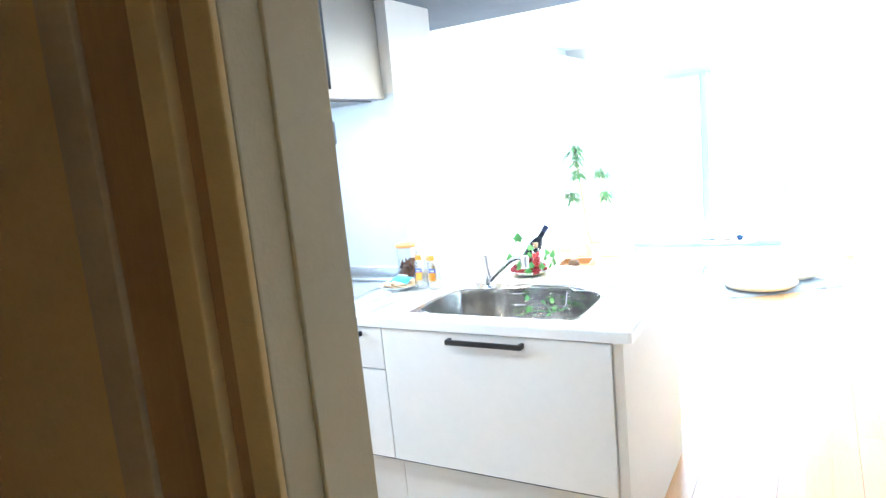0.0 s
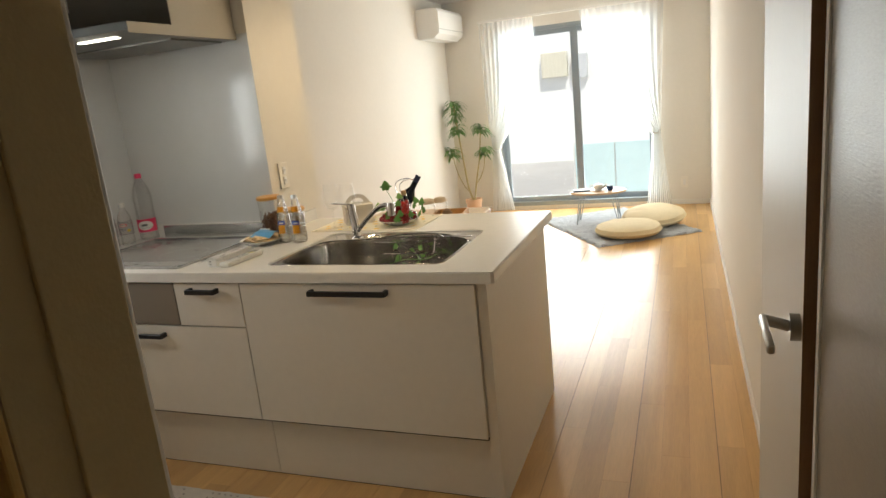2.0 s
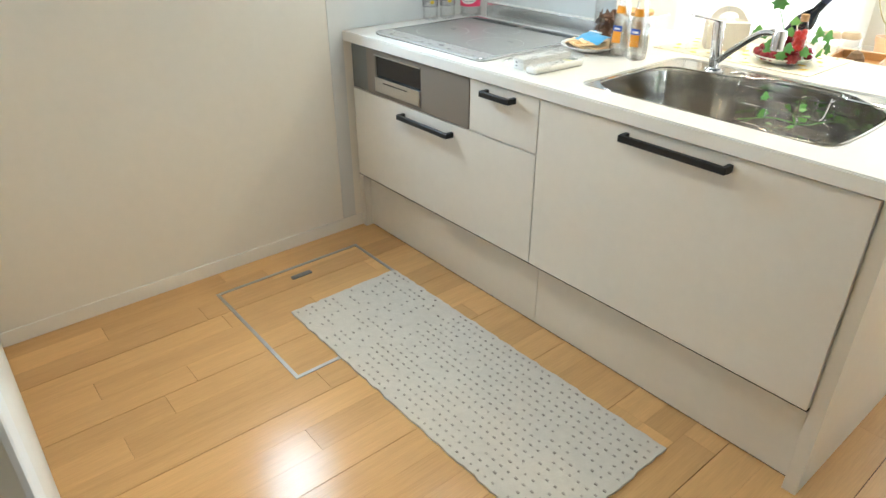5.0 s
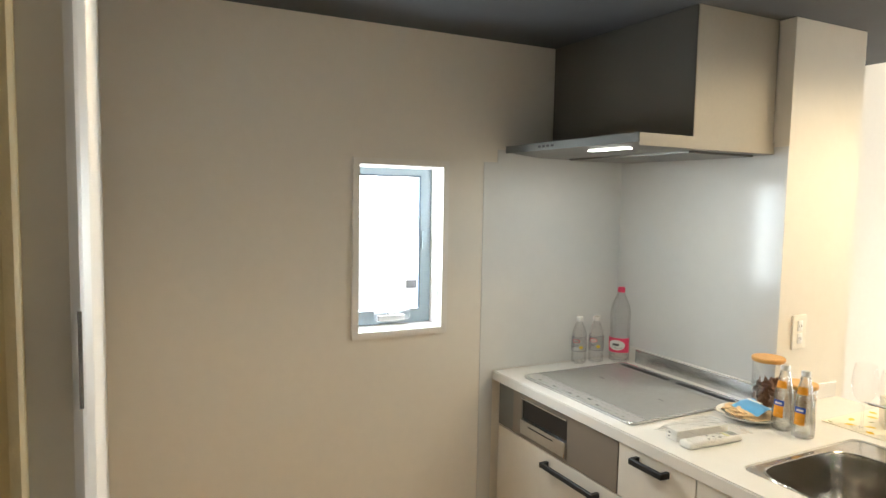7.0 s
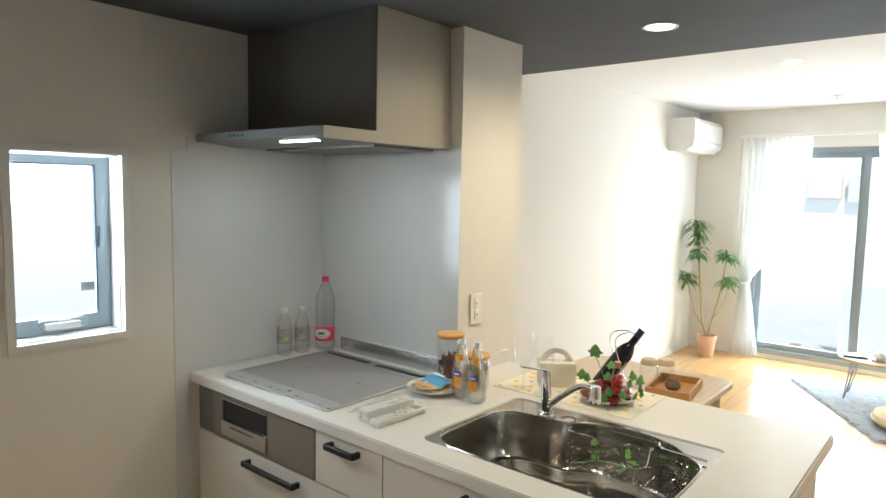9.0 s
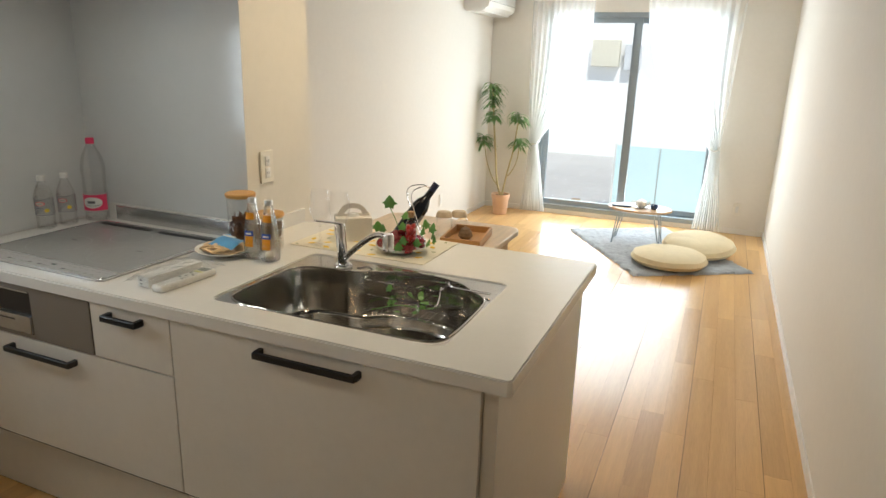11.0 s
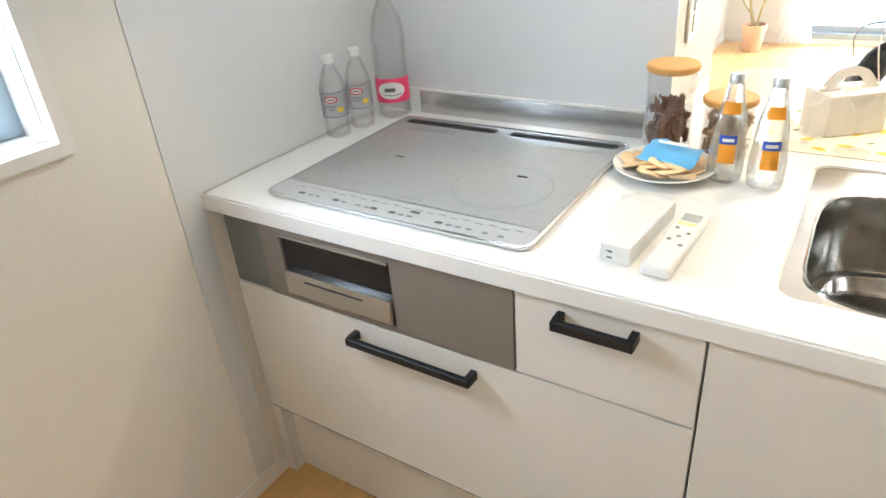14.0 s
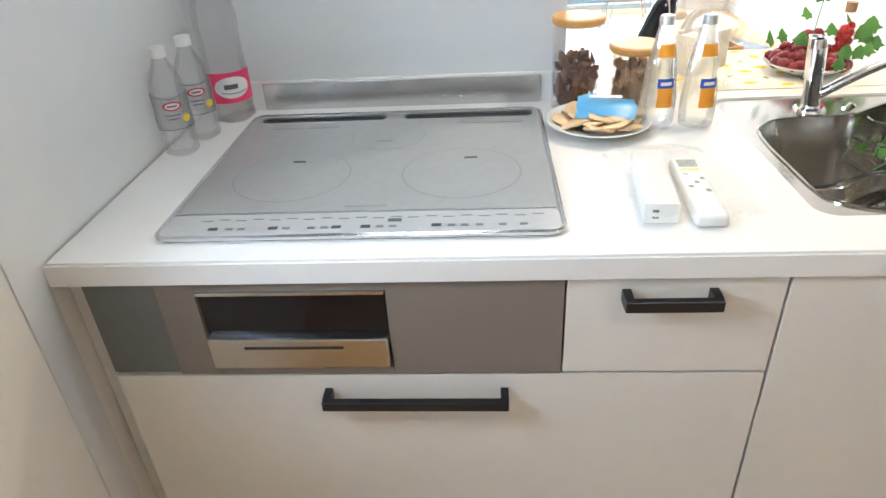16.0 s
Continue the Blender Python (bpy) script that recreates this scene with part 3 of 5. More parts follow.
part("front_strip", prism(rrect(0.146, 0.059, 0.734, 0.122, 0.014, 4), 0.0075, 0.0095, bevel=0.001), mat("control_panel_silver", (0.60, 0.60, 0.595), 0.25, 0.4, var=0.03), cook, "silver touch control strip")
part("frame", tube([(x, y, 0.006) for x, y in rrect(0.143, 0.056, 0.737, 0.572, 0.02)] + [(0.737, 0.552, 0.006)], 0.0045, 6), STEEL, cook, "bright steel trim round the glass")
part("front_rim", B(0.150, 0.1225, 0.008, 0.730, 0.1255, 0.0105), STEEL, cook, smooth=False)


def ring(cx, cy, r, z, w=0.0019, seg=56):
    bm = bmesh.new()
    a = [bm.verts.new((cx + r * math.cos(2 * math.pi * k / seg), cy + r * math.sin(2 * math.pi * k / seg), z)) for k in range(seg)]
    b = [bm.verts.new((cx + (r + w) * math.cos(2 * math.pi * k / seg), cy + (r + w) * math.sin(2 * math.pi * k / seg), z)) for k in range(seg)]
    for k in range(seg):
        bm.faces.new((a[k], a[(k + 1) % seg], b[(k + 1) % seg], b[k]))
    return bm


part("burner_ring", ring(0.298, 0.262, 0.098, 0.0088), INK, cook)
part("burner_ring", ring(0.586, 0.262, 0.098, 0.0088), INK, cook)
part("burner_ring", ring(0.442, 0.435, 0.068, 0.0088), INK, cook)
part("burner_mark", B(0.285, 0.318, 0.0085, 0.307, 0.324, 0.009), DARKV, cook)
part("burner_mark", B(0.590, 0.318, 0.0085, 0.612, 0.324, 0.009), DARKV, cook)
PRINT = mat("print_pale", (0.36, 0.36, 0.355), 0.25, 0.3, var=0.02)
for a in ((0.41, 0.142, 0.0085, 0.475, 0.147, 0.009), (0.425, 0.408, 0.0085, 0.455, 0.413, 0.009), (0.20, 0.488, 0.0083, 0.262, 0.512, 0.0087), (0.272, 0.488, 0.0083, 0.335, 0.512, 0.0087), (0.575, 0.492, 0.0083, 0.700, 0.506, 0.0087)):
    part("caption", B(*a), PRINT, cook, smooth=False)
for k, (xx, dark) in enumerate(((0.225, 1), (0.250, 0), (0.268, 0), (0.315, 1), (0.335, 0), (0.372, 0), (0.392, 0), (0.409, 1), (0.452, 1), (0.473, 0), (0.492, 0), (0.555, 1), (0.577, 0), (0.596, 0), (0.617, 0), (0.650, 0), (0.680, 0))):
    w = 0.007 if dark else 0.0055
    part("button", B(xx - w, 0.073, 0.0095, xx + w, 0.081 if dark else 0.079, 0.0100), DARKV if dark else INK, cook, smooth=False)
part("display", B(0.483, 0.090, 0.0095, 0.503, 0.099, 0.0100), mat("lcd_grey", (0.10, 0.12, 0.11), 0.2, var=0.02), cook, "small grey display window")
part("legend_bars", boxes(*[(0.20 + 0.026 * k, 0.101 + 0.003 * (k % 2), 0.0095, 0.20 + 0.026 * k + 0.016, 0.1035 + 0.003 * (k % 2), 0.00985) for k in range(20)]), INK, cook, smooth=False)

# ---- sink furniture ----
ledge = bmesh.new()
outer = rrect(1.100, 0.100, 1.797, 0.612, 0.03, 5)
opening = arc([(1.125, 0.20), (1.125, 0.40), (1.155, 0.470), (1.23, 0.495), (1.32, 0.500), (1.38, 0.535), (1.45, 0.572), (1.56, 0.580), (1.66, 0.555), (1.73, 0.495), (1.775, 0.455), (1.788, 0.38), (1.790, 0.20), (1.775, 0.135), (1.72, 0.112), (1.60, 0.108), (1.30, 0.108), (1.20, 0.113), (1.138, 0.145), (1.125, 0.20)], 3)[:-1]
loops = []
for rg in (outer, [(p[0], p[1]) for p in opening]):
    vs = [ledge.verts.new((x - 1.47, y - 0.33, 0.2165)) for x, y in rg]
    loops += [ledge.edges.new((vs[i], vs[(i + 1) % len(vs)])) for i in range(len(vs))]
bmesh.ops.triangle_fill(ledge, edges=loops, use_beauty=True)
part("ledge", ledge, SINKST, sink, "polished steel rim with tap ledge")
bm = bmesh.new()
prev = None
cx = sum(p[0] for p in opening) / len(opening)
cy = sum(p[1] for p in opening) / len(opening)
for f, z in ((1.0, 0.2165), (0.993, 0.205), (0.985, 0.13), (0.975, 0.085), (0.962, 0.074), (0.925, 0.070), (0.912, 0.064), (0.90, 0.042), (0.87, 0.032), (0.80, 0.029), (0.30, 0.026), (0.12, 0.024)):
    rg = [bm.verts.new((cx + (p[0] - cx) * f - 1.47, cy + (p[1] - cy) * f - 0.33, z)) for p in opening]
    if prev:
        for k in range(len(rg)):
            bm.faces.new((prev[k], prev[(k + 1) % len(rg)], rg[(k + 1) % len(rg)], rg[k]))
    prev = rg
bm.faces.new(prev)
part("basin", bm, SINKST, sink, "deep brushed steel bowl")
part("drain", lathe([(0.0, 0.012), (0.034, 0.012), (0.038, 0.006), (0.048, 0.004), (0.052, 0.009), (0.066, 0.010), (0.072, 0.004), (0.074, 0.0)], 36, at=(-0.035, 0.10, 0.026)), CHROME, sink, "round chrome drain cover")
part("rim_bead", tube(arc([(p[0] - 1.47, p[1] - 0.33, 0.2175) for p in opening[::3]] + [(opening[0][0] - 1.47, opening[0][1] - 0.33, 0.2175)], 3), 0.0028, 6), SINKST, sink)

basket = thing("wire_basket", (1.47, 0.33, 0.66), "chrome wire drainer basket hung in the sink", "basket")
for z in (0.075, 0.13, 0.178):
    part("wire", tube([(x - 1.47, y - 0.33, z) for x, y in rrect(1.365, 0.475, 1.625, 0.565, 0.02, 4)] + [(1.625 - 1.47, 0.545 - 0.33, z)], 0.0022, 6), CHROME, basket)
for k in range(9):
    x = -0.088 + 0.029 * k
    part("wire", tube([(x, 0.146, 0.130), (x, 0.147, 0.075), (x, 0.233, 0.075), (x, 0.234, 0.182)], 0.0014, 5), CHROME, basket)
part("hook", tube(arc([(0.085, 0.147, 0.13), (0.085, 0.150, 0.178), (0.125, 0.150, 0.180), (0.125, 0.147, 0.135), (0.150, 0.147, 0.135), (0.155, 0.165, 0.188)]), 0.0024, 6), CHROME, basket)
part("hanger_rod", tube(arc([(0.150, 0.225, 0.178), (0.165, 0.20, 0.194), (0.185, 0.165, 0.196), (0.25, 0.157, 0.196), (0.312, 0.156, 0.196)]), 0.003, 8), CHROME, basket)
part("hanger_rod", tube(arc([(-0.10, 0.225, 0.178), (-0.125, 0.215, 0.194), (-0.15, 0.19, 0.194)]), 0.003, 8), CHROME, basket)
LEAF = mat("ivy_green", (0.13, 0.30, 0.06), 0.45, var=0.25, scale=40, rand=0.5)


def leaf_bm(bm, m, w=0.04):
    """A five-lobed leaf, slightly folded along its rib."""
    rim = [(0, 0), (0.45, -0.12), (0.5, 0.25), (0.85, 0.42), (0.5, 0.62), (0.38, 0.9), (0, 1.25), (-0.38, 0.9), (-0.5, 0.62), (-0.85, 0.42), (-0.5, 0.25), (-0.45, -0.12)]
    c = bm.verts.new(m @ Vector((0, 0.45 * w, 0.1 * w)))
    vs = [bm.verts.new(m @ Vector((x * w, y * w, -abs(x) * 0.25 * w))) for x, y in rim]
    for k in range(len(vs)):
        bm.faces.new((c, vs[k], vs[(k + 1) % len(vs)]))


rnd = random.Random(5)
sprig = thing("green_sprig", (1.50, 0.515, 0.738), "fresh green ivy sprig lying in the wire basket", "sprig")
for k in range(10):
    bm = bmesh.new()
    leaf_bm(bm, pose(rnd.uniform(-0.1, 0.12), rnd.uniform(-0.035, 0.03), rnd.uniform(0.0, 0.07), rnd.uniform(0, 70), rnd.uniform(-30, 30), rnd.uniform(0, 360)), rnd.uniform(0.015, 0.026))
    part("leaf", bm, LEAF, sprig)
part("stem", tube(arc([(-0.11, -0.03, 0.0), (-0.03, 0.01, 0.015), (0.05, 0.03, 0.01), (0.115, 0.0, 0.04)]), 0.0015, 5), LEAF, sprig)

tap = thing("kitchen_tap", (1.262, 0.532, 0.8465), "chrome single-lever kitchen tap on the sink ledge", "tap")
part("base", lathe([(0, 0), (0.030, 0), (0.030, 0.006), (0.025, 0.012), (0.0, 0.012)]), CHROME, tap)
part("body", tube([(0, 0, 0.01), (-0.004, 0.0, 0.05), (-0.012, 0.001, 0.125)], [0.0175, 0.0165, 0.0175], 24), CHROME, tap)
lev = part("lever", tube([(-0.012, 0.001, 0.125), (-0.0135, 0.001, 0.142)], [0.0175, 0.0165], 24), CHROME, tap, "flat chrome lever")
blade = part("blade", B(-0.009, -0.082, -0.003, 0.009, 0.012, 0.003, bevel=0.0025), CHROME, lev)
blade.matrix_local = pose(-0.016, -0.004, 0.146, -12, 0, -32)
part("spout", tube(arc([(0.01, -0.004, 0.035), (0.07, -0.03, 0.085), (0.14, -0.065, 0.135), (0.185, -0.088, 0.152), (0.215, -0.102, 0.150)]), 0.0095, 14), CHROME, tap)
part("spray_head", lathe([(0.0, 0.112), (0.0165, 0.112), (0.0175, 0.150), (0.014, 0.162), (0.0, 0.163)], 20, at=(0.216, -0.102, 0)), CHROME, tap)

# ---- bottles, jars, plates on the worktop ----
CLEAR = glass_mat("clear_glass", (0.985, 0.99, 0.985), 0.0, 0.5, bend=0.5)
PET = glass_mat("pet_plastic", (0.996, 0.997, 0.998), 0.0, 0.4, bend=0.18, ripple=0.3, ior=1.33)
THIN = glass_mat("thin_glass", (0.992, 0.994, 0.992), 0.0, 0.45)
FILM = glass_mat("clear_film", (0.985, 0.99, 0.99), 0.08, 0.5, ripple=0.6)
RED = mat("label_red", (0.55, 0.03, 0.05), 0.5, var=0.05)
PINK = mat("label_pink", (0.80, 0.06, 0.16), 0.5, var=0.05)
ORANGE = mat("label_orange", (0.85, 0.36, 0.02), 0.5, var=0.08)
BLUE = mat("label_blue", (0.03, 0.09, 0.45), 0.45, var=0.05)
PAPER = mat("label_white", (0.80, 0.79, 0.76), 0.5, var=0.03)
PALELAB = glass_mat("label_clear_print", (0.90, 0.905, 0.92), 0.3, 0.5)
LABINK = mat("label_ink_blue", (0.16, 0.17, 0.24), 0.5, var=0.05)
LIDWOOD = mat("bamboo_lid", (0.62, 0.34, 0.10), 0.45, var=0.14, scale=14, stretch=(1, 9, 1))
DRIED = mat("dried_leaf_brown", (0.20, 0.095, 0.055), 0.8, var=0.4, scale=30, rand=0.6)
DRIEDP = mat("dried_chips_tan", (0.42, 0.27, 0.15), 0.8, var=0.35, scale=30, rand=0.6)


def band(r, z0, z1, a0, a1, seg=14, top=None):
    """A label wrapped round a bottle between two angles, in degrees."""
    bm = bmesh.new()
    lo, hi = [], []
    for k in range(seg + 1):
        t = radians(a0 + (a1 - a0) * k / seg)
        lo.append(bm.verts.new((r * math.cos(t), r * math.sin(t), z0)))
        hi.append(bm.verts.new(((top or r) * math.cos(t), (top or r) * math.sin(t), z1)))
    for k in range(seg):
        bm.faces.new((lo[k], lo[k + 1], hi[k + 1], hi[k]))
    return bm


def oval(r, z, half, tall, mid=0, seg=18):
    """A flat oval print on a bottle's skin: half its width in degrees, half its height in metres."""
    bm = bmesh.new()
    row = []
    for k in range(seg + 1):
        t = math.pi * k / seg
        a, h = radians(mid - half * math.cos(t)), tall * max(math.sin(t), 0.02)
        row.append((bm.verts.new((r * math.cos(a), r * math.sin(a), z - h)), bm.verts.new((r * math.cos(a), r * math.sin(a), z + h))))
    for p, q in zip(row, row[1:]):
        bm.faces.new((p[0], q[0], q[1], p[1]))
    return bm


def wave(r, z, amp, a0, a1, w=0.0016, seg=30):
    """A thin wavy line printed round a bottle."""
    bm = bmesh.new()
    row = []
    for k in range(seg + 1):
        t = radians(a0 + (a1 - a0) * k / seg)
        h = z - amp * math.cos(2.2 * t)
        row.append((bm.verts.new((r * math.cos(t), r * math.sin(t), h)), bm.verts.new((r * math.cos(t), r * math.sin(t), h + w))))
    for p, q in zip(row, row[1:]):
        bm.faces.new((p[0], q[0], q[1], p[1]))
    return bm


def small_pet(x, y, face):
    b = thing("water_bottle", (x, y, 0.85), "small clear plastic bottle with a printed label on the worktop", "bottle", rz=face, group="bottles by the cooktop")
    part("bottle", lathe([(0, 0.004), (0.022, 0), (0.031, 0.006), (0.032, 0.014), (0.0300, 0.020), (0.032, 0.027), (0.0300, 0.034), (0.032, 0.041), (0.0305, 0.047), (0.032, 0.052), (0.032, 0.118), (0.0305, 0.123), (0.031, 0.130), (0.027, 0.145), (0.022, 0.158), (0.013, 0.176), (0.0125, 0.185)]), PET, b)
    part("cap", lathe([(0.0, 0.182), (0.0145, 0.182), (0.0145, 0.199), (0.012, 0.201), (0.0, 0.201)], 18), WHITEP, b, "white screw cap")
    lab = part("label", band(0.0326, 0.055, 0.118, -120, 120, 28), PALELAB, b, "clear printed wrap label")
    part("label_badge", oval(0.0331, 0.100, 30, 0.0085), RED, lab, "red oval badge")
    part("label_badge", oval(0.0334, 0.100, 23, 0.0058), PAPER, lab)
    part("label_print", band(0.0337, 0.0985, 0.1015, -15, 15), INK, lab)
    part("label_print", band(0.0331, 0.082, 0.0845, -26, 20), LABINK, lab)
    part("label_print", band(0.0331, 0.075, 0.0775, -20, 14), LABINK, lab)
    part("label_print", oval(0.0331, 0.074, 15, 0.007, 38), mat("lemon_yellow", (0.8, 0.6, 0.05), 0.5), lab)
    part("label_print", band(0.0331, 0.0555, 0.0572, -118, 118), LABINK, lab)
    part("label_print", wave(0.0331, 0.116, 0.0035, -118, 118), LABINK, lab)


small_pet(0.048, 0.403, -62)
small_pet(0.062, 0.484, -62)
big = thing("water_bottle", (0.088, 0.592, 0.85), "large clear plastic water bottle with a pink label and cap", "bottle", rz=-55, group="bottles by the cooktop")
part("bottle", lathe([(0, 0.004), (0.034, 0), (0.044, 0.008), (0.044, 0.020), (0.041, 0.027), (0.044, 0.034), (0.041, 0.041), (0.044, 0.047), (0.044, 0.108), (0.0405, 0.118), (0.044, 0.128), (0.0405, 0.138), (0.044, 0.148), (0.0405, 0.158), (0.044, 0.168), (0.0405, 0.178), (0.044, 0.188), (0.044, 0.215), (0.036, 0.255), (0.018, 0.292), (0.0135, 0.30), (0.0135, 0.308)]), PET, big)
part("cap", lathe([(0.0, 0.303), (0.0155, 0.303), (0.0155, 0.322), (0.013, 0.325), (0.0, 0.325)], 18), PINK, big, "pink screw cap")
lab = part("label", band(0.0447, 0.045, 0.108, -75, 75, 30), PINK, big, "pink wrap label")
part("label_badge", oval(0.0452, 0.077, 48, 0.022, -4), PAPER, lab, "white oval on the label")
part("label_print", band(0.0456, 0.074, 0.084, -26, 10), INK, lab)
part("label_print", wave(0.0456, 0.068, 0.004, -34, 34), INK, lab)


def juice(x, y, face):
    b = thing("juice_bottle", (x, y, 0.85), "clear glass juice bottle with orange and blue label", "bottle", rz=face, group="juice bottles")
    part("bottle", lathe([(0, 0.006), (0.024, 0), (0.031, 0.005), (0.0325, 0.02), (0.0325, 0.055), (0.029, 0.085), (0.0285, 0.10), (0.0265, 0.12), (0.019, 0.155), (0.0145, 0.178), (0.0125, 0.19), (0.0105, 0.19), (0.0120, 0.178), (0.0165, 0.155), (0.0240, 0.12), (0.0262, 0.10), (0.0267, 0.085), (0.0300, 0.055), (0.0300, 0.02), (0.027, 0.009), (0, 0.012)]), CLEAR, b)
    part("cap", lathe([(0.0, 0.187), (0.0132, 0.187), (0.0132, 0.200), (0.011, 0.203), (0.0, 0.203)], 18), mat("cap_silver", (0.70, 0.70, 0.68), 0.3, 0.8), b, "silver screw cap")
    lab = part("label", band(0.0329, 0.044, 0.090, -27, 27, 14, 0.0296), ORANGE, b, "orange front label")
    part("label_badge", band(0.0308, 0.080, 0.097, -30, 30, 14, 0.0300), BLUE, lab, "blue name plate")
    part("label_print", band(0.0311, 0.085, 0.091, -19, 19, 10, 0.0306), PAPER, lab)
    part("neck_label", band(0.0237, 0.134, 0.156, -42, 42, 12, 0.0196), ORANGE, b, "orange neck label")


juice(0.952, 0.474, -82)
juice(1.024, 0.467, -78)


def flakes(parent, mt, r, h, n, seed, size):
    rr = random.Random(seed)
    for k in range(n):
        a, d, z = rr.uniform(0, 6.28), r * math.sqrt(rr.uniform(0, 1)), rr.uniform(0.012, h)
        bm = bmesh.new()
        m = pose(d * math.cos(a), d * math.sin(a), z, rr.uniform(0, 180), rr.uniform(0, 180), rr.uniform(0, 360))
        s = rr.uniform(0.6, 1.2) * size
        vs = [bm.verts.new(m @ Vector(q)) for q in ((-s, -s * 0.4, 0), (0, -s * 0.6, s * 0.2), (s, -s * 0.2, 0), (s * 0.8, s * 0.4, s * 0.15), (0, s * 0.6, -s * 0.1), (-s * 0.9, s * 0.3, s * 0.1))]
        bm.faces.new(vs[:4])
        bm.faces.new((vs[0], vs[3], vs[4], vs[5]))
        part("chip", bm, mt, parent, smooth=False)


def jar(x, y, r, h, fill, mt, seed, label):
    j = thing("storage_jar", (x, y, 0.85), label, "jar", group="storage jars")
    part("glass", lathe([(0, 0.002), (r - 0.004, 0.0), (r, 0.006), (r, h - 0.02), (r - 0.002, h - 0.0165), (r - 0.0035, h - 0.02), (r - 0.0022, 0.008), (0, 0.006)], 30), THIN, j)
    part("lid", lathe([(0.0, h - 0.016), (r - 0.002, h - 0.016), (r + 0.003, h - 0.012), (r + 0.004, h - 0.003), (r + 0.001, h), (0.0, h)], 30), LIDWOOD, j, "round bamboo lid")
    c = part("filling", lathe([(0, 0.008), (r * 0.55, 0.008), (r * 0.55, fill * 0.8), (0, fill * 0.85)], 14), mt, j, "dried brown leaves")
    flakes(c, mt, r * 0.78, fill, 95, seed, 0.018)


jar(0.812, 0.585, 0.049, 0.186, 0.105, DRIED, 2, "tall glass jar of dried brown leaves with bamboo lid")
jar(0.928, 0.588, 0.049, 0.128, 0.095, DRIEDP, 3, "short glass jar of tan dried chips with bamboo lid")

CERAMIC = mat("white_ceramic", (0.82, 0.80, 0.75), 0.15, var=0.02)
plate = thing("snack_plate", (0.842, 0.462, 0.85), "white round plate of crackers with a blue packet", "plate")
part("plate", lathe([(0, 0.004), (0.05, 0.0), (0.055, 0.003), (0.085, 0.013), (0.099, 0.020), (0.0985, 0.0225), (0.083, 0.017), (0.05, 0.008), (0, 0.008)], 40), CERAMIC, plate)
KRAFT = mat("cracker_tan", (0.78, 0.57, 0.33), 0.7, var=0.3, scale=25, rand=0.5, bump=0.4)


def crumple(bm, sx, sy, sz, seed, n=7):
    """A crumpled sheet, humped in the middle."""
    rr = random.Random(seed)
    g = [[bm.verts.new((sx * (i / (n - 1) - 0.5) + rr.uniform(-0.003, 0.003), sy * (j / (n - 1) - 0.5) + rr.uniform(-0.003, 0.003), sz * (1 - ((i / (n - 1) - 0.5) ** 2 + (j / (n - 1) - 0.5) ** 2) * 2.6) + rr.uniform(-0.005, 0.005))) for j in range(n)] for i in range(n)]
    for i in range(n - 1):
        for j in range(n - 1):
            bm.faces.new((g[i][j], g[i + 1][j], g[i + 1][j + 1], g[i][j + 1]))
    return bm


rnd = random.Random(6)
for k in range(20):
    an, dd = k * 2.4, 0.0148 * math.sqrt(k + 1)
    rad = rnd.uniform(0.024, 0.032)
    bm = lathe([(0.0, 0.002), (rad * 0.6, 0.0), (rad, 0.002), (rad * 1.02, 0.005), (rad * 0.7, 0.008), (0.0, 0.0065)], 14)
    for v in bm.verts:
        v.co += Vector((noise.noise(v.co * 60 + Vector((k, 0, 0))), noise.noise(v.co * 60 + Vector((0, k, 0))), noise.noise(v.co * 50 + Vector((0, 0, k))))) * 0.005
    q = part("cracker", bm, KRAFT, plate, "tan baked cracker")
    q.matrix_local = pose(dd * math.cos(an), dd * math.sin(an), 0.013 + 0.022 * (1 - dd / 0.07), rnd.uniform(-18, 18), rnd.uniform(-18, 18), rnd.uniform(0, 180))
q = part("packet", crumple(bmesh.new(), 0.108, 0.066, 0.008, 31, 5), mat("packet_blue", (0.14, 0.40, 0.70), 0.3, var=0.12, scale=30), plate, "shiny blue foil packet")
q.matrix_local = pose(0.012, -0.002, 0.043, 16, 4, -8)
q2 = part("packet_print", B(-0.03, -0.004, 0, 0.03, 0.004, 0.0005), PAPER, plate)
q2.matrix_local = pose(0.012, 0.008, 0.0600, 16, 0, -8)

rb = thing("white_box", (0.882, 0.182, 0.85), "small white carton lying on the worktop", "box", rz=-5)
part("carton", B(-0.024, -0.098, 0, 0.024, 0.098, 0.032, bevel=0.002), WHITEP, rb)
part("print", boxes((-0.013, -0.0985, 0.018, -0.004, -0.098, 0.022), (-0.013, -0.0985, 0.008, -0.004, -0.098, 0.011)), INK, rb)
film = part("film", crumple(bmesh.new(), 0.17, 0.245, 0.012, 77, 16), FILM, None)
film.name = "plastic_bag"
film.matrix_world = pose(0.912, 0.176, 0.879, 0, 0, 5)
tagged(film, "crumpled clear plastic bag draped over the carton", "plastic bag")
rem = thing("remote_control", (0.945, 0.170, 0.85), "white remote control wrapped in clear film", "remote control", rz=-3)
part("case", B(-0.023, -0.102, 0, 0.023, 0.102, 0.020, bevel=0.007, seg=3), WHITEP, rem)
part("screen", B(-0.015, 0.062, 0.0195, 0.015, 0.090, 0.0206), mat("lcd_green_grey", (0.33, 0.36, 0.33), 0.2), rem, "grey-green display")
part("colour_bar", B(-0.015, 0.047, 0.0195, 0.015, 0.056, 0.0206), mat("button_yellow", (0.66, 0.64, 0.20), 0.5), rem)
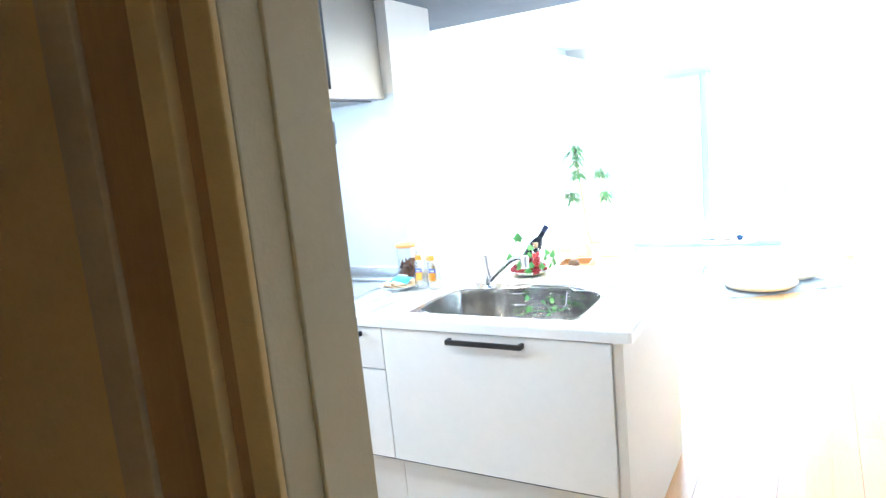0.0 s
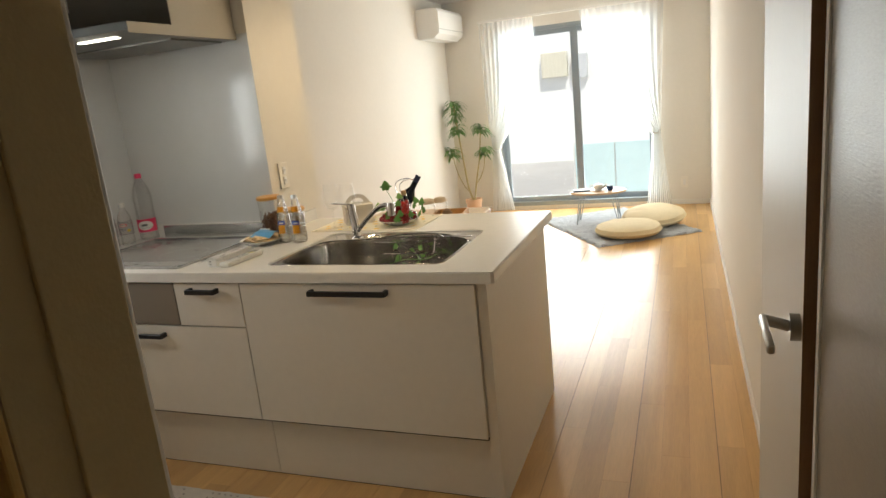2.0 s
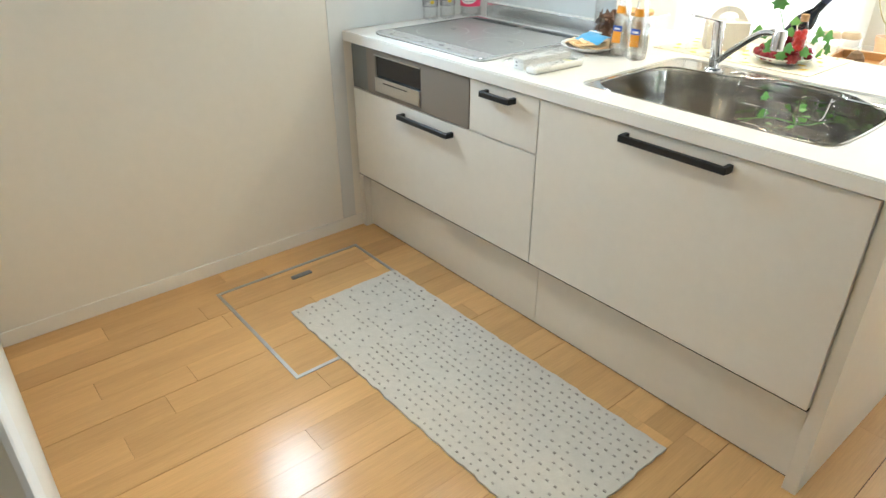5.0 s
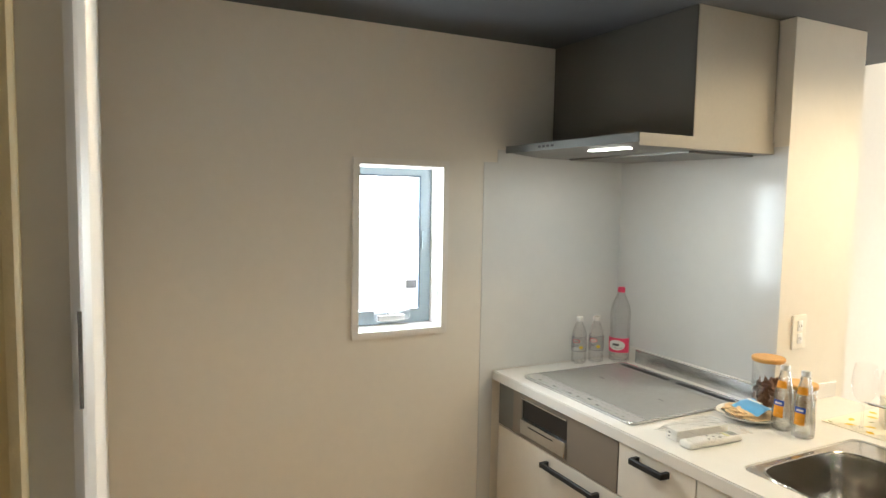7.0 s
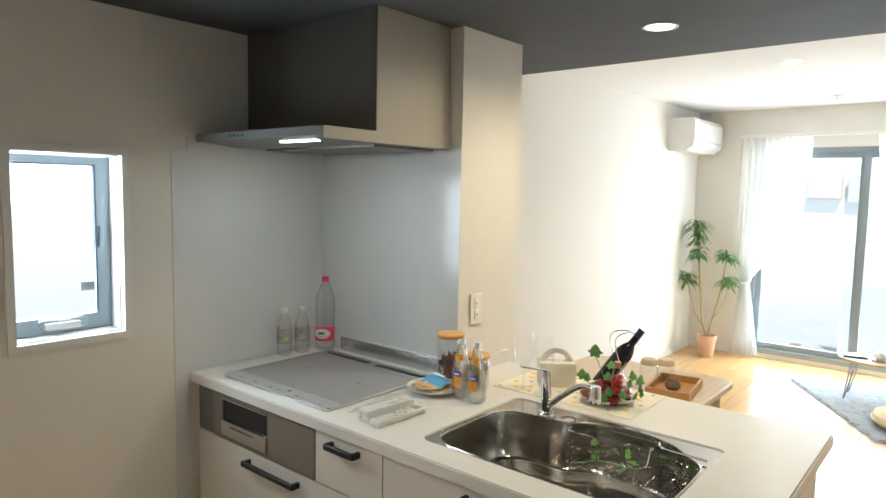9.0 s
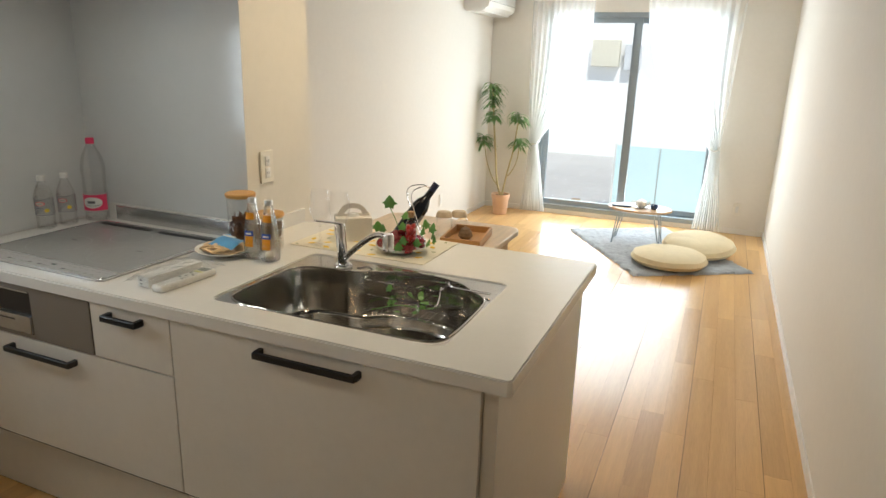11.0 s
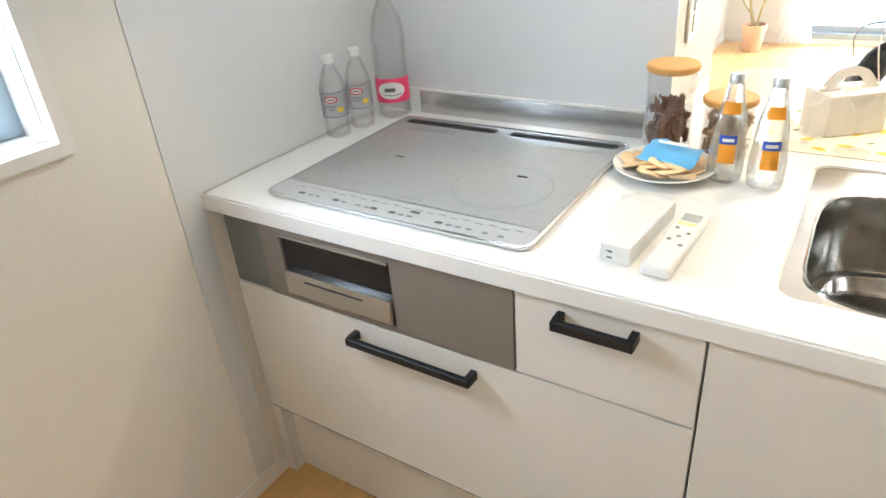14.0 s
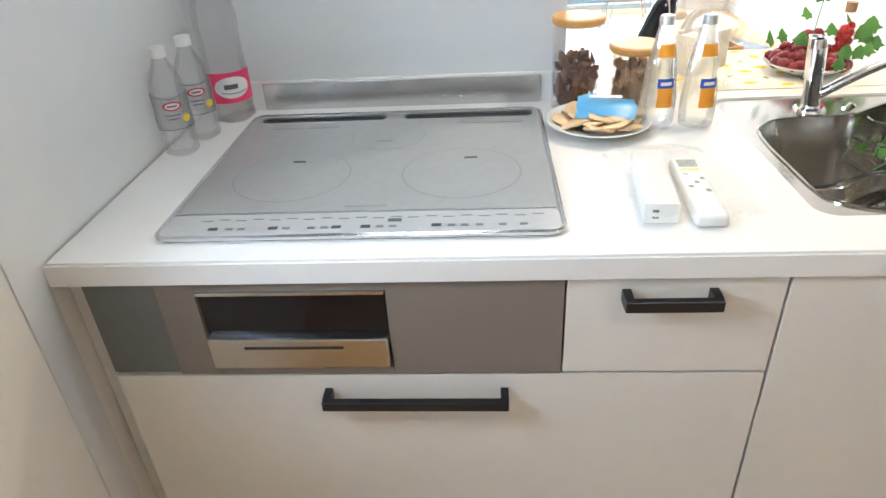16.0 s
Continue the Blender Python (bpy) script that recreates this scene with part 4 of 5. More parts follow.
for r in range(5):
    for c in range(3):
        part("button", B(-0.014 + 0.011 * c, 0.030 - 0.014 * r, 0.0195, -0.007 + 0.011 * c, 0.037 - 0.014 * r, 0.0207), GREYFIL if (r + c) % 3 == 0 else PAPER, rem)

# ---- placemat, fruit, glasses, gift box ----
pm = thing("placemat", (1.222, 0.822, 0.85), "white placemat printed with yellow lemons", "placemat", rz=0)
part("cloth", B(-0.265, -0.160, 0, 0.265, 0.155, 0.0025, bevel=0.001), mat("placemat_cloth", (0.80, 0.76, 0.64), 0.8, var=0.04, scale=60, bump=0.2, bscale=300), pm)
LEMON = mat("lemon_print", (0.82, 0.56, 0.05), 0.8, var=0.2, scale=60)
SAGE = mat("leaf_print", (0.30, 0.33, 0.16), 0.8, var=0.2, scale=60)
rnd = random.Random(11)
for k in range(44):
    x, y, a = -0.245 + 0.49 * ((k * 0.618) % 1), -0.145 + 0.28 * (k / 43), rnd.uniform(0, 360)
    m = pose(x, y, 0.0027, 0, 0, a)
    s = 0.014 if k % 3 else 0.008
    bm = bmesh.new()
    bm.faces.new([bm.verts.new(m @ Vector((s * math.cos(2 * math.pi * i / 12) * (1.25 if i in (0, 6) else 1), s * 0.66 * math.sin(2 * math.pi * i / 12), 0.0004))) for i in range(12)])
    part("print", bm, LEMON if k % 3 else SAGE, pm, smooth=False)

ZP = 0.8525
fruit = thing("fruit_plate", (1.352, 0.775, ZP), "white plate heaped with red grapes and berries", "plate")
part("plate", lathe([(0, 0.004), (0.045, 0.0), (0.05, 0.003), (0.078, 0.014), (0.092, 0.024), (0.091, 0.0265), (0.076, 0.018), (0.045, 0.008), (0, 0.008)], 36), CERAMIC, fruit)
GRAPE = mat("red_grape", (0.23, 0.025, 0.03), 0.22, var=0.45, scale=18, rand=0.6, coat=0.4)
sph = lathe([(0.0, -0.0125), (0.0062, -0.0108), (0.0108, -0.0062), (0.0125, 0.0), (0.0108, 0.0062), (0.0062, 0.0108), (0.0, 0.0125)], 12)
me = bpy.data.meshes.new("grape")
sph.to_mesh(me)
sph.free()
me.materials.append(GRAPE)
me.shade_smooth()
rnd = random.Random(3)
for k in range(110):
    a, d = rnd.uniform(0, 6.28), 0.080 * math.sqrt(rnd.uniform(0, 1))
    z = 0.024 + (0.085 - d) * 0.85 * rnd.uniform(0.3, 1)
    g = new("grape", me)
    g.parent = fruit
    s = rnd.uniform(0.85, 1.15)
    g.matrix_local = pose(d * math.cos(a), d * math.sin(a), z, rnd.uniform(0, 90), rnd.uniform(0, 90)) @ Matrix.Diagonal((s, s, s * 1.12, 1))
ivy = thing("ivy_garnish", (1.352, 0.775, ZP + 0.03), "green ivy leaves tucked among the grapes", "ivy")
for k, (x, y, z, rx, rz, w) in enumerate(((-0.075, -0.04, 0.05, 60, 30, 0.03), (-0.05, -0.06, 0.045, 75, -20, 0.03), (0.02, -0.045, 0.06, 60, 10, 0.028), (0.085, -0.03, 0.045, 70, -40, 0.032), (0.09, 0.02, 0.06, 60, 70, 0.034), (0.08, -0.055, 0.01, 80, -10, 0.03), (-0.02, -0.085, -0.005, 70, 0, 0.032), (0.03, -0.09, -0.003, 75, 15, 0.03), (-0.022, -0.06, 0.135, 80, 10, 0.042), (0.11, 0.0, 0.03, 70, -60, 0.034), (0.105, -0.03, 0.01, 60, -50, 0.03), (0.0, 0.03, 0.08, 50, 30, 0.03), (0.112, -0.012, 0.055, 65, -30, 0.036), (0.125, -0.02, 0.02, 75, -45, 0.03), (-0.085, -0.01, 0.035, 65, 50, 0.036), (-0.02, -0.07, 0.02, 80, 5, 0.03), (0.04, -0.078, 0.018, 80, -8, 0.03))):
    bm = bmesh.new()
    leaf_bm(bm, pose(x, y, z, rx, 0, rz), w * 0.8)
    part("leaf", bm, LEAF, ivy)
part("stem", tube(arc([(0.0, 0.0, 0.02), (-0.012, -0.03, 0.09), (-0.022, -0.058, 0.14)]), 0.0013, 5), LEAF, ivy)
bb = thing("berry_bottle", (1.402, 0.742, ZP + 0.012), "corked glass bottle filled with red berries", "bottle")
part("glass", lathe([(0, 0.002), (0.018, 0), (0.021, 0.004), (0.021, 0.085), (0.017, 0.105), (0.0115, 0.118), (0.0125, 0.13)], 22), THIN, bb)
part("cork", lathe([(0, 0.122), (0.0105, 0.122), (0.0115, 0.142), (0, 0.142)], 16), mat("cork", (0.50, 0.30, 0.14), 0.8, var=0.2, scale=60), bb, "brown cork stopper")
BERRY = mat("red_berry", (0.55, 0.035, 0.025), 0.3, var=0.35, rand=0.5, scale=30)
me2 = me.copy()
me2.materials.clear()
me2.materials.append(BERRY)
for k in range(22):
    g = new("berry", me2)
    g.parent = bb
    a = k * 2.4
    g.matrix_local = pose(0.0095 * math.cos(a), 0.0095 * math.sin(a), 0.012 + 0.0038 * k, 0, 0, 0) @ Matrix.Diagonal((0.75, 0.75, 0.8, 1))


def wine_glass(x, y):
    g = thing("wine_glass", (x, y, ZP), "clear stemmed wine glass on the placemat", "glass", group="wine glasses")
    part("bowl", lathe([(0.004, 0.085), (0.018, 0.092), (0.033, 0.115), (0.037, 0.145), (0.033, 0.185), (0.029, 0.205)], 26), THIN, g)
    part("stem", lathe([(0.0, 0.004), (0.008, 0.005), (0.004, 0.015), (0.0035, 0.07), (0.006, 0.087)], 14), THIN, g)
    part("foot", lathe([(0.0, 0.0), (0.034, 0.0), (0.034, 0.002), (0.01, 0.005), (0.0, 0.006)], 26), THIN, g)


wine_glass(1.062, 0.700)
wine_glass(1.150, 0.690)
gift = thing("gift_box", (1.118, 0.835, ZP), "beige paper carry box with flat looped handle", "box", rz=38)
BEIGE = mat("kraft_pink_beige", (0.84, 0.79, 0.71), 0.75, var=0.06, scale=20)
part("carton", B(-0.066, -0.045, 0, 0.066, 0.045, 0.088, bevel=0.002), BEIGE, gift)
bm = bmesh.new()
for yy in (-0.006, 0.0045):
    outer_ = arc([(-0.060, 0, 0.088), (-0.050, 0, 0.108), (-0.030, 0, 0.128), (0.0, 0, 0.134), (0.030, 0, 0.128), (0.050, 0, 0.108), (0.060, 0, 0.088)], 4)
    inner_ = arc([(-0.032, 0, 0.094), (-0.030, 0, 0.104), (-0.018, 0, 0.114), (0.0, 0, 0.117), (0.018, 0, 0.114), (0.030, 0, 0.104), (0.032, 0, 0.094)], 4)
    rows_ = [[bm.verts.new((q.x, yy + d, q.z)) for q in run for d in (0, 0.0015)] for run in (outer_, inner_)]
    for k in range(0, len(rows_[0]) - 2, 2):
        a, b = rows_
        for u, v in (((a, k), (b, k)), ((b, k + 1), (a, k + 1))):
            bm.faces.new((u[0][u[1]], u[0][u[1] + 2], v[0][v[1] + 2], v[0][v[1]]))
        bm.faces.new((a[k], a[k + 1], a[k + 3], a[k + 2]))
        bm.faces.new((b[k + 1], b[k], b[k + 2], b[k + 3]))
part("handle", bm, BEIGE, gift, "flat looped paper handle")
part("gable", boxes((-0.064, -0.006, 0.086, 0.064, 0.006, 0.096)), BEIGE, gift)
part("tissue", lathe([(0.0, 0.10), (0.018, 0.098), (0.026, 0.088), (0.02, 0.08)], 12), PAPER, gift, "white tissue paper")
sw = thing("wall_outlet", (0.7965, 0.75, 1.105), "cream wall socket plate on the wing wall", "socket")
part("plate", B(0, -0.036, -0.06, 0.008, 0.036, 0.06, bevel=0.003), mat("socket_cream", (0.84, 0.80, 0.72), 0.4), sw)
for zz in (-0.022, 0.022):
    f = part("socket", B(0.008, -0.013, zz - 0.018, 0.011, 0.013, zz + 0.018, bevel=0.001), PAPER, sw)
    part("slots", boxes((0.011, -0.006, zz - 0.005, 0.0114, -0.004, zz + 0.005), (0.011, 0.004, zz - 0.005, 0.0114, 0.006, zz + 0.005)), INK, f)



def small_outlet(m):
    o = thing("wall_outlet", (0, 0, 0), "small white wall socket plate low on the living room wall", "socket", group="low wall sockets")
    o.matrix_world = m
    p = part("plate", B(0, -0.035, -0.06, 0.007, 0.035, 0.06, bevel=0.003), bpy.data.materials["socket_cream"], o)
    part("socket", B(0.007, -0.013, -0.03, 0.010, 0.013, 0.03, bevel=0.001), PAPER, p)


small_outlet(pose(0.0, 4.27, 0.27))
small_outlet(pose(2.55, Y1, 0.24, 0, 0, -90))

# ---- dining table behind the counter ----
OAK = mat("pale_oak", (0.70, 0.56, 0.39), 0.4, var=0.16, scale=6, stretch=(10, 0.8, 10))
dt = thing("dining_table", (1.12, 1.43, 0), "pale oak dining table pushed against the counter", "table")
part("tabletop", prism(rrect(-0.36, -0.42, 0.36, 0.42, 0.07), 0.695, 0.72, bevel=0.006), OAK, dt)
for sx in (-1, 1):
    for sy in (-1, 1):
        part("leg", tube([(sx * 0.29, sy * 0.34, 0.695), (sx * 0.31, sy * 0.37, 0.0)], [0.024, 0.016], 12), OAK, dt)
TRAYW = mat("tray_brown", (0.55, 0.30, 0.11), 0.5, var=0.15, scale=10, stretch=(9, 1, 9))
tray = thing("wooden_tray", (1.325, 1.49, 0.72), "small honey-brown wooden serving tray on the table", "tray", rz=8)
part("bottom", B(-0.09, -0.14, 0, 0.09, 0.14, 0.008), TRAYW, tray)
for a in ((-0.09, -0.14, 0.008, -0.08, 0.14, 0.038), (0.08, -0.14, 0.008, 0.09, 0.14, 0.038), (-0.08, -0.14, 0.008, 0.08, -0.13, 0.038), (-0.08, 0.13, 0.008, 0.08, 0.14, 0.038)):
    part("side", B(*a, bevel=0.002), TRAYW, tray)
cone = solid("pine_cone", lathe([(0, 0), (0.022, 0.004), (0.034, 0.02), (0.03, 0.03), (0.031, 0.034), (0.022, 0.046), (0.022, 0.05), (0.0, 0.062)], 10), mat("cone_brown", (0.22, 0.15, 0.09), 0.8, var=0.4, scale=60, bump=0.8, bscale=80), "small brown woody cone in the tray", "pine cone", at=(1.325, 1.47, 0.728))
for k, (x, y) in enumerate(((1.205, 1.50), (1.262, 1.545))):
    j = thing("glass_canister", (x, y, 0.72), "small clear glass canister with a round beige lid", "canister", group="canisters on the table")
    part("glass", lathe([(0, 0.003), (0.036, 0), (0.038, 0.005), (0.038, 0.092), (0.036, 0.096)], 22), THIN, j)
    part("lid", lathe([(0.0, 0.094), (0.038, 0.094), (0.038, 0.104), (0.030, 0.118), (0.0, 0.124)], 22), mat("cream_lid", (0.70, 0.58, 0.42), 0.6, var=0.1), j, "beige domed lid")
wine = thing("wine_bottle", (1.085, 1.262, 0.745), "dark wine bottle leaning in a wire stand", "bottle")
wb = part("bottle", lathe([(0, 0.0), (0.034, 0.0), (0.037, 0.006), (0.037, 0.175), (0.03, 0.20), (0.016, 0.225), (0.0145, 0.295), (0.0, 0.297)], 24), mat("wine_glass_dark", (0.010, 0.012, 0.018), 0.08, var=0.1), wine)
wb.matrix_local = pose(0, 0, 0) @ (Vector((0.131, 0.102, 0.235)).to_track_quat("Z", "Y").to_matrix().to_4x4())
part("foil", lathe([(0.0152, 0.235), (0.0155, 0.299), (0.0, 0.30)], 20), mat("foil_navy", (0.02, 0.025, 0.06), 0.3, 0.3), wb, "navy foil on the neck")
part("label", band(0.0376, 0.06, 0.15, -150, -30), mat("wine_label", (0.35, 0.34, 0.33), 0.6), wb, "grey paper label")
rack = thing("wine_stand", (1.085, 1.262, 0.72), "chrome wire stand holding the wine bottle", "wine rack")
for s in (-1, 1):
    ox, oy = -0.03 * s, 0.04 * s
    part("wire", tube(arc([(ox, oy, 0.003), (0.09 + ox, 0.07 + oy, 0.003), (0.06 + ox, 0.05 + oy, 0.12), (0.04 + ox, 0.03 + oy, 0.235), (0.09 + ox * 0.4, 0.07 + oy * 0.4, 0.262), (0.125, 0.1, 0.235)]), 0.0022, 6), CHROME, rack)
part("wire", tube([(-0.03, 0.04, 0.003), (0.03, -0.04, 0.003)], 0.0022, 6), CHROME, rack)

# ---- kitchen floor things ----
km = thing("kitchen_mat", (1.055, -0.327, 0.0), "off-white woven kitchen mat with rows of dark stitches", "mat", rz=0.5)
rnd = random.Random(8)
bm = bmesh.new()
nx, ny = 60, 22
g = [[bm.verts.new((-0.617 + 1.234 * i / nx + (rnd.uniform(-0.003, 0.003) if i in (0, nx) else 0), -0.23 + 0.46 * j / ny + (rnd.uniform(-0.003, 0.003) if j in (0, ny) else 0), 0.0085 + 0.0015 * math.sin(i * 1.7) * math.sin(j * 2.1))) for j in range(ny + 1)] for i in range(nx + 1)]
for i in range(nx):
    for j in range(ny):
        bm.faces.new((g[i][j], g[i + 1][j], g[i + 1][j + 1], g[i][j + 1]))
r = bmesh.ops.extrude_face_region(bm, geom=bm.faces[:])
for v in r["geom"]:
    if isinstance(v, bmesh.types.BMVert):
        v.co.z = 0.0005
part("weave", bm, mat("mat_cotton", (0.66, 0.62, 0.56), 0.9, var=0.08, scale=40, bump=0.9, bscale=350), km)
bm = bmesh.new()
for i in range(44):
    for j in range(16):
        if rnd.random() < 0.12 or (i < 14 and rnd.random() < 0.5):
            continue
        x, y = -0.595 + 1.19 * i / 43 + 0.006 * (j % 2), -0.212 + 0.424 * j / 15
        w = rnd.uniform(0.0025, 0.0048)
        box(bm, x - w, y - 0.0025, 0.008, x + w, y + 0.0025, 0.0112)
part("stitches", bm, mat("stitch_taupe", (0.42, 0.385, 0.34), 0.9, var=0.4, scale=12), km, "dark taupe dashes woven in rows", smooth=False)["kind"] = "stuff"
hatch = thing("floor_hatch", (0.46, -0.41, 0), "flush underfloor storage hatch with aluminium frame", "floor hatch", kind="structure")
ALU = mat("hatch_aluminium", (0.55, 0.55, 0.54), 0.35, 0.9, var=0.06)
for a in ((-0.31, -0.31, 0, 0.31, -0.298, 0.003), (-0.31, 0.298, 0, 0.31, 0.31, 0.003), (-0.31, -0.298, 0, -0.298, 0.298, 0.003), (0.298, -0.298, 0, 0.31, 0.298, 0.003)):
    part("frame", B(*a), ALU, hatch, smooth=False)
part("grip", prism(rrect(-0.246, -0.035, -0.222, 0.05, 0.006, 3), 0, 0.0035), GREYFIL, hatch, "grey recessed grip")

# ---- living room ----
ac = thing("air_conditioner", (0.0, 5.08, 1.965), "white wall-mounted air conditioner high on the wall", "air conditioner")
prof = [(0.0, 0.03), (0.02, 0.0), (0.17, 0.0), (0.235, 0.045), (0.245, 0.09), (0.245, 0.26), (0.22, 0.295), (0.0, 0.295)]
bm = bmesh.new()
fa = bm.faces.new([bm.verts.new((x, -0.39, z)) for x, z in prof])
r = bmesh.ops.extrude_face_region(bm, geom=[fa])
bmesh.ops.translate(bm, vec=(0, 0.78, 0), verts=[v for v in r["geom"] if isinstance(v, bmesh.types.BMVert)])
part("case", bm, WHITEP, ac)
part("flap", B(0.09, -0.36, -0.004, 0.19, 0.36, 0.004, bevel=0.002), TRIM, ac)
part("seam", B(0.2445, -0.385, 0.088, 0.2465, 0.385, 0.091), GREYFIL, ac)
TERRA = mat("terracotta_pale", (0.70, 0.46, 0.30), 0.8, var=0.08, scale=12, bump=0.2)
plant = thing("potted_dracaena", (0.285, 5.20, 0), "tall green dracaena in a pale terracotta pot", "plant")
part("pot", lathe([(0, 0), (0.068, 0), (0.072, 0.004), (0.086, 0.165), (0.094, 0.168), (0.096, 0.21), (0.085, 0.21), (0.083, 0.185), (0, 0.185)], 30), TERRA, plant)
part("soil", lathe([(0, 0.192), (0.083, 0.188)], 20), mat("soil", (0.05, 0.035, 0.025), 0.95, var=0.4, scale=60), plant)
BARK = mat("cane_bark", (0.44, 0.37, 0.19), 0.8, var=0.25, scale=25, stretch=(1, 1, 4), bump=0.5)
DRAC = mat("dracaena_green", (0.13, 0.26, 0.07), 0.4, var=0.35, scale=14, rand=0.6)
heads = ((-0.15, 0.02, 1.27, 0.125), (-0.135, 0.01, 1.15, 0.10), (-0.12, 0.01, 1.01, 0.11), (0.15, 0.0, 1.0, 0.115), (-0.22, 0.02, 0.76, 0.11), (0.165, 0.02, 0.75, 0.11))
for path_, r0 in (([(0, 0, 0.18), (-0.05, 0.0, 0.35), (-0.085, 0.01, 0.65), (-0.12, 0.01, 0.98), (-0.15, 0.02, 1.28)], 0.013), ([(0.01, 0, 0.18), (0.05, 0, 0.40), (0.11, 0.0, 0.68), (0.15, 0.0, 1.01)], 0.011), ([(-0.03, 0, 0.28), (-0.11, 0.01, 0.38), (-0.18, 0.02, 0.55), (-0.22, 0.02, 0.77)], 0.007), ([(0.04, 0, 0.38), (0.10, 0.01, 0.45), (0.15, 0.02, 0.58), (0.165, 0.02, 0.76)], 0.007)):
    pts = arc(path_, 5)
    part("cane", tube(pts, [r0 * (1 - 0.4 * k / len(pts)) for k in range(len(pts))], 8), BARK, plant)
rnd = random.Random(21)
for hx, hy, hz, L in heads:
    crown = part("leaf_crown", lathe([(0, -0.01), (0.008, 0), (0, 0.012)], 8, at=(hx, hy, hz)), DRAC, plant)
    for k in range(40):
        a, up, ln = rnd.uniform(0, 6.28), rnd.uniform(0.1, 1.35), L * rnd.uniform(0.8, 1.45)
        oz = rnd.uniform(-0.07, 0.035)
        d, side = Vector((math.cos(a), math.sin(a), 0)), Vector((-math.sin(a), math.cos(a), 0))
        bm = bmesh.new()
        rows_ = []
        for s in range(5):
            u = s / 4
            c = Vector((hx, hy, hz + oz)) + d * (ln * u * (0.4 + 0.6 * math.cos(up * 0.6))) + Vector((0, 0, ln * (math.sin(up) * u - (0.75 + 0.3 * math.sin(up)) * u * u)))
            w = 0.016 * (1 - u) ** 0.6 * (0.5 + 1.2 * min(u * 3, 1) * 0.6) + 0.0004
            rows_.append((bm.verts.new(c - side * w), bm.verts.new(c + Vector((0, 0, -0.003))), bm.verts.new(c + side * w)))
        for p0, p1 in zip(rows_, rows_[1:]):
            bm.faces.new((p0[0], p0[1], p1[1], p1[0]))
            bm.faces.new((p0[1], p0[2], p1[2], p1[1]))
        part("leaf", bm, DRAC, crown)


def curtain(label, edges, x_y):
    """A sheer curtain gathered by a tie: edges holds (height, one side, other side) rows from top to foot."""
    c = thing("sheer_curtain", (0, x_y, 0), label, "curtain", group="curtains at the big window")
    bm = bmesh.new()
    nu, nv = 70, 44
    zs = [e[0] for e in edges]
    grid = []
    for j in range(nv + 1):
        z = zs[0] + (zs[-1] - zs[0]) * j / nv
        xa = float(np.interp(-z, [-q for q in zs], [e[1] for e in edges]))
        xb = float(np.interp(-z, [-q for q in zs], [e[2] for e in edges]))
        w = abs(xb - xa)
        row = []
        for i in range(nu + 1):
            u = i / nu
            fold = math.sin(u * 2 * math.pi * 11 + 0.4 * math.sin(z * 3)) * 0.5 + 0.3 * math.sin(u * 2 * math.pi * 4.3 + z)
            row.append(bm.verts.new((xa + (xb - xa) * u, -(0.035 + 0.012 / max(w, 0.12)) * 0.5 * fold, z)))
        grid.append(row)
    for j in range(nv):
        for i in range(nu):
            bm.faces.new((grid[j][i], grid[j][i + 1], grid[j + 1][i + 1], grid[j + 1][i]))
    part("cloth", bm, SHEER, c)
    k = min(edges, key=lambda e: abs(e[2] - e[1]))
    part("tie_band", tube(arc([(k[1] - 0.012, 0.02, k[0] + 0.02), (k[1] - 0.01, -0.05, k[0]), ((k[1] + k[2]) / 2, -0.07, k[0] - 0.012), (k[2] + 0.01, -0.05, k[0]), (k[2] + 0.012, 0.02, k[0] + 0.02)]), 0.009, 8), PAPER, c)


YC = Y1 - 0.075
curtain("white sheer curtain tied back beside the window", [(2.115, 0.44, 1.05), (1.9, 0.44, 1.04), (1.5, 0.445, 0.985), (1.15, 0.455, 0.86), (0.9, 0.48, 0.69), (0.74, 0.50, 0.575), (0.5, 0.48, 0.62), (0.02, 0.43, 0.70)], YC)
curtain("white sheer curtain tied back at the window's other side", [(2.115, 2.38, 1.54), (1.9, 2.37, 1.565), (1.5, 2.355, 1.67), (1.15, 2.34, 1.87), (0.95, 2.33, 2.08), (0.80, 2.325, 2.235), (0.5, 2.36, 2.22), (0.02, 2.42, 2.17)], YC)
rail = thing("curtain_rail", (1.42, YC, 2.12), "slim white curtain rail above the window", "curtain rail")
part("rail", B(-1.0, -0.012, 0, 1.0, 0.012, 0.022, bevel=0.003), TRIM, rail)
for xx in (-0.95, 0.0, 0.95):
    part("bracket", B(xx - 0.01, 0.012, 0.004, xx + 0.01, 0.075, 0.018), TRIM, rail)


def downlight(x, y, z, d=0.05):
    l = thing("downlight", (x, y, z), "small round recessed ceiling downlight, lit", "downlight", group="ceiling downlights")
    part("rim", lathe([(d, -0.0005), (d + 0.012, -0.003), (d + 0.014, -0.0005)], 28), WHITEP, l)
    part("diffuser", lathe([(0, -0.0015), (d, -0.0015)], 28), GLOW, l, "glowing diffuser")


downlight(1.36, 1.065, ZK)
downlight(1.35, 0.545, ZK)
downlight(1.36, -1.02, ZK)
downlight(1.32, 3.23, ZL)
downlight(1.32, 3.77, ZL)
smoke = thing("smoke_detector", (1.295, 4.89, ZL), "small white round smoke detector on the ceiling", "smoke detector")
part("base", lathe([(0, 0), (0.05, 0), (0.05, -0.012), (0.045, -0.014), (0, -0.014)], 24), WHITEP, smoke)
part("sensor", lathe([(0, -0.014), (0.026, -0.014), (0.022, -0.032), (0, -0.034)], 20), WHITEP, smoke)

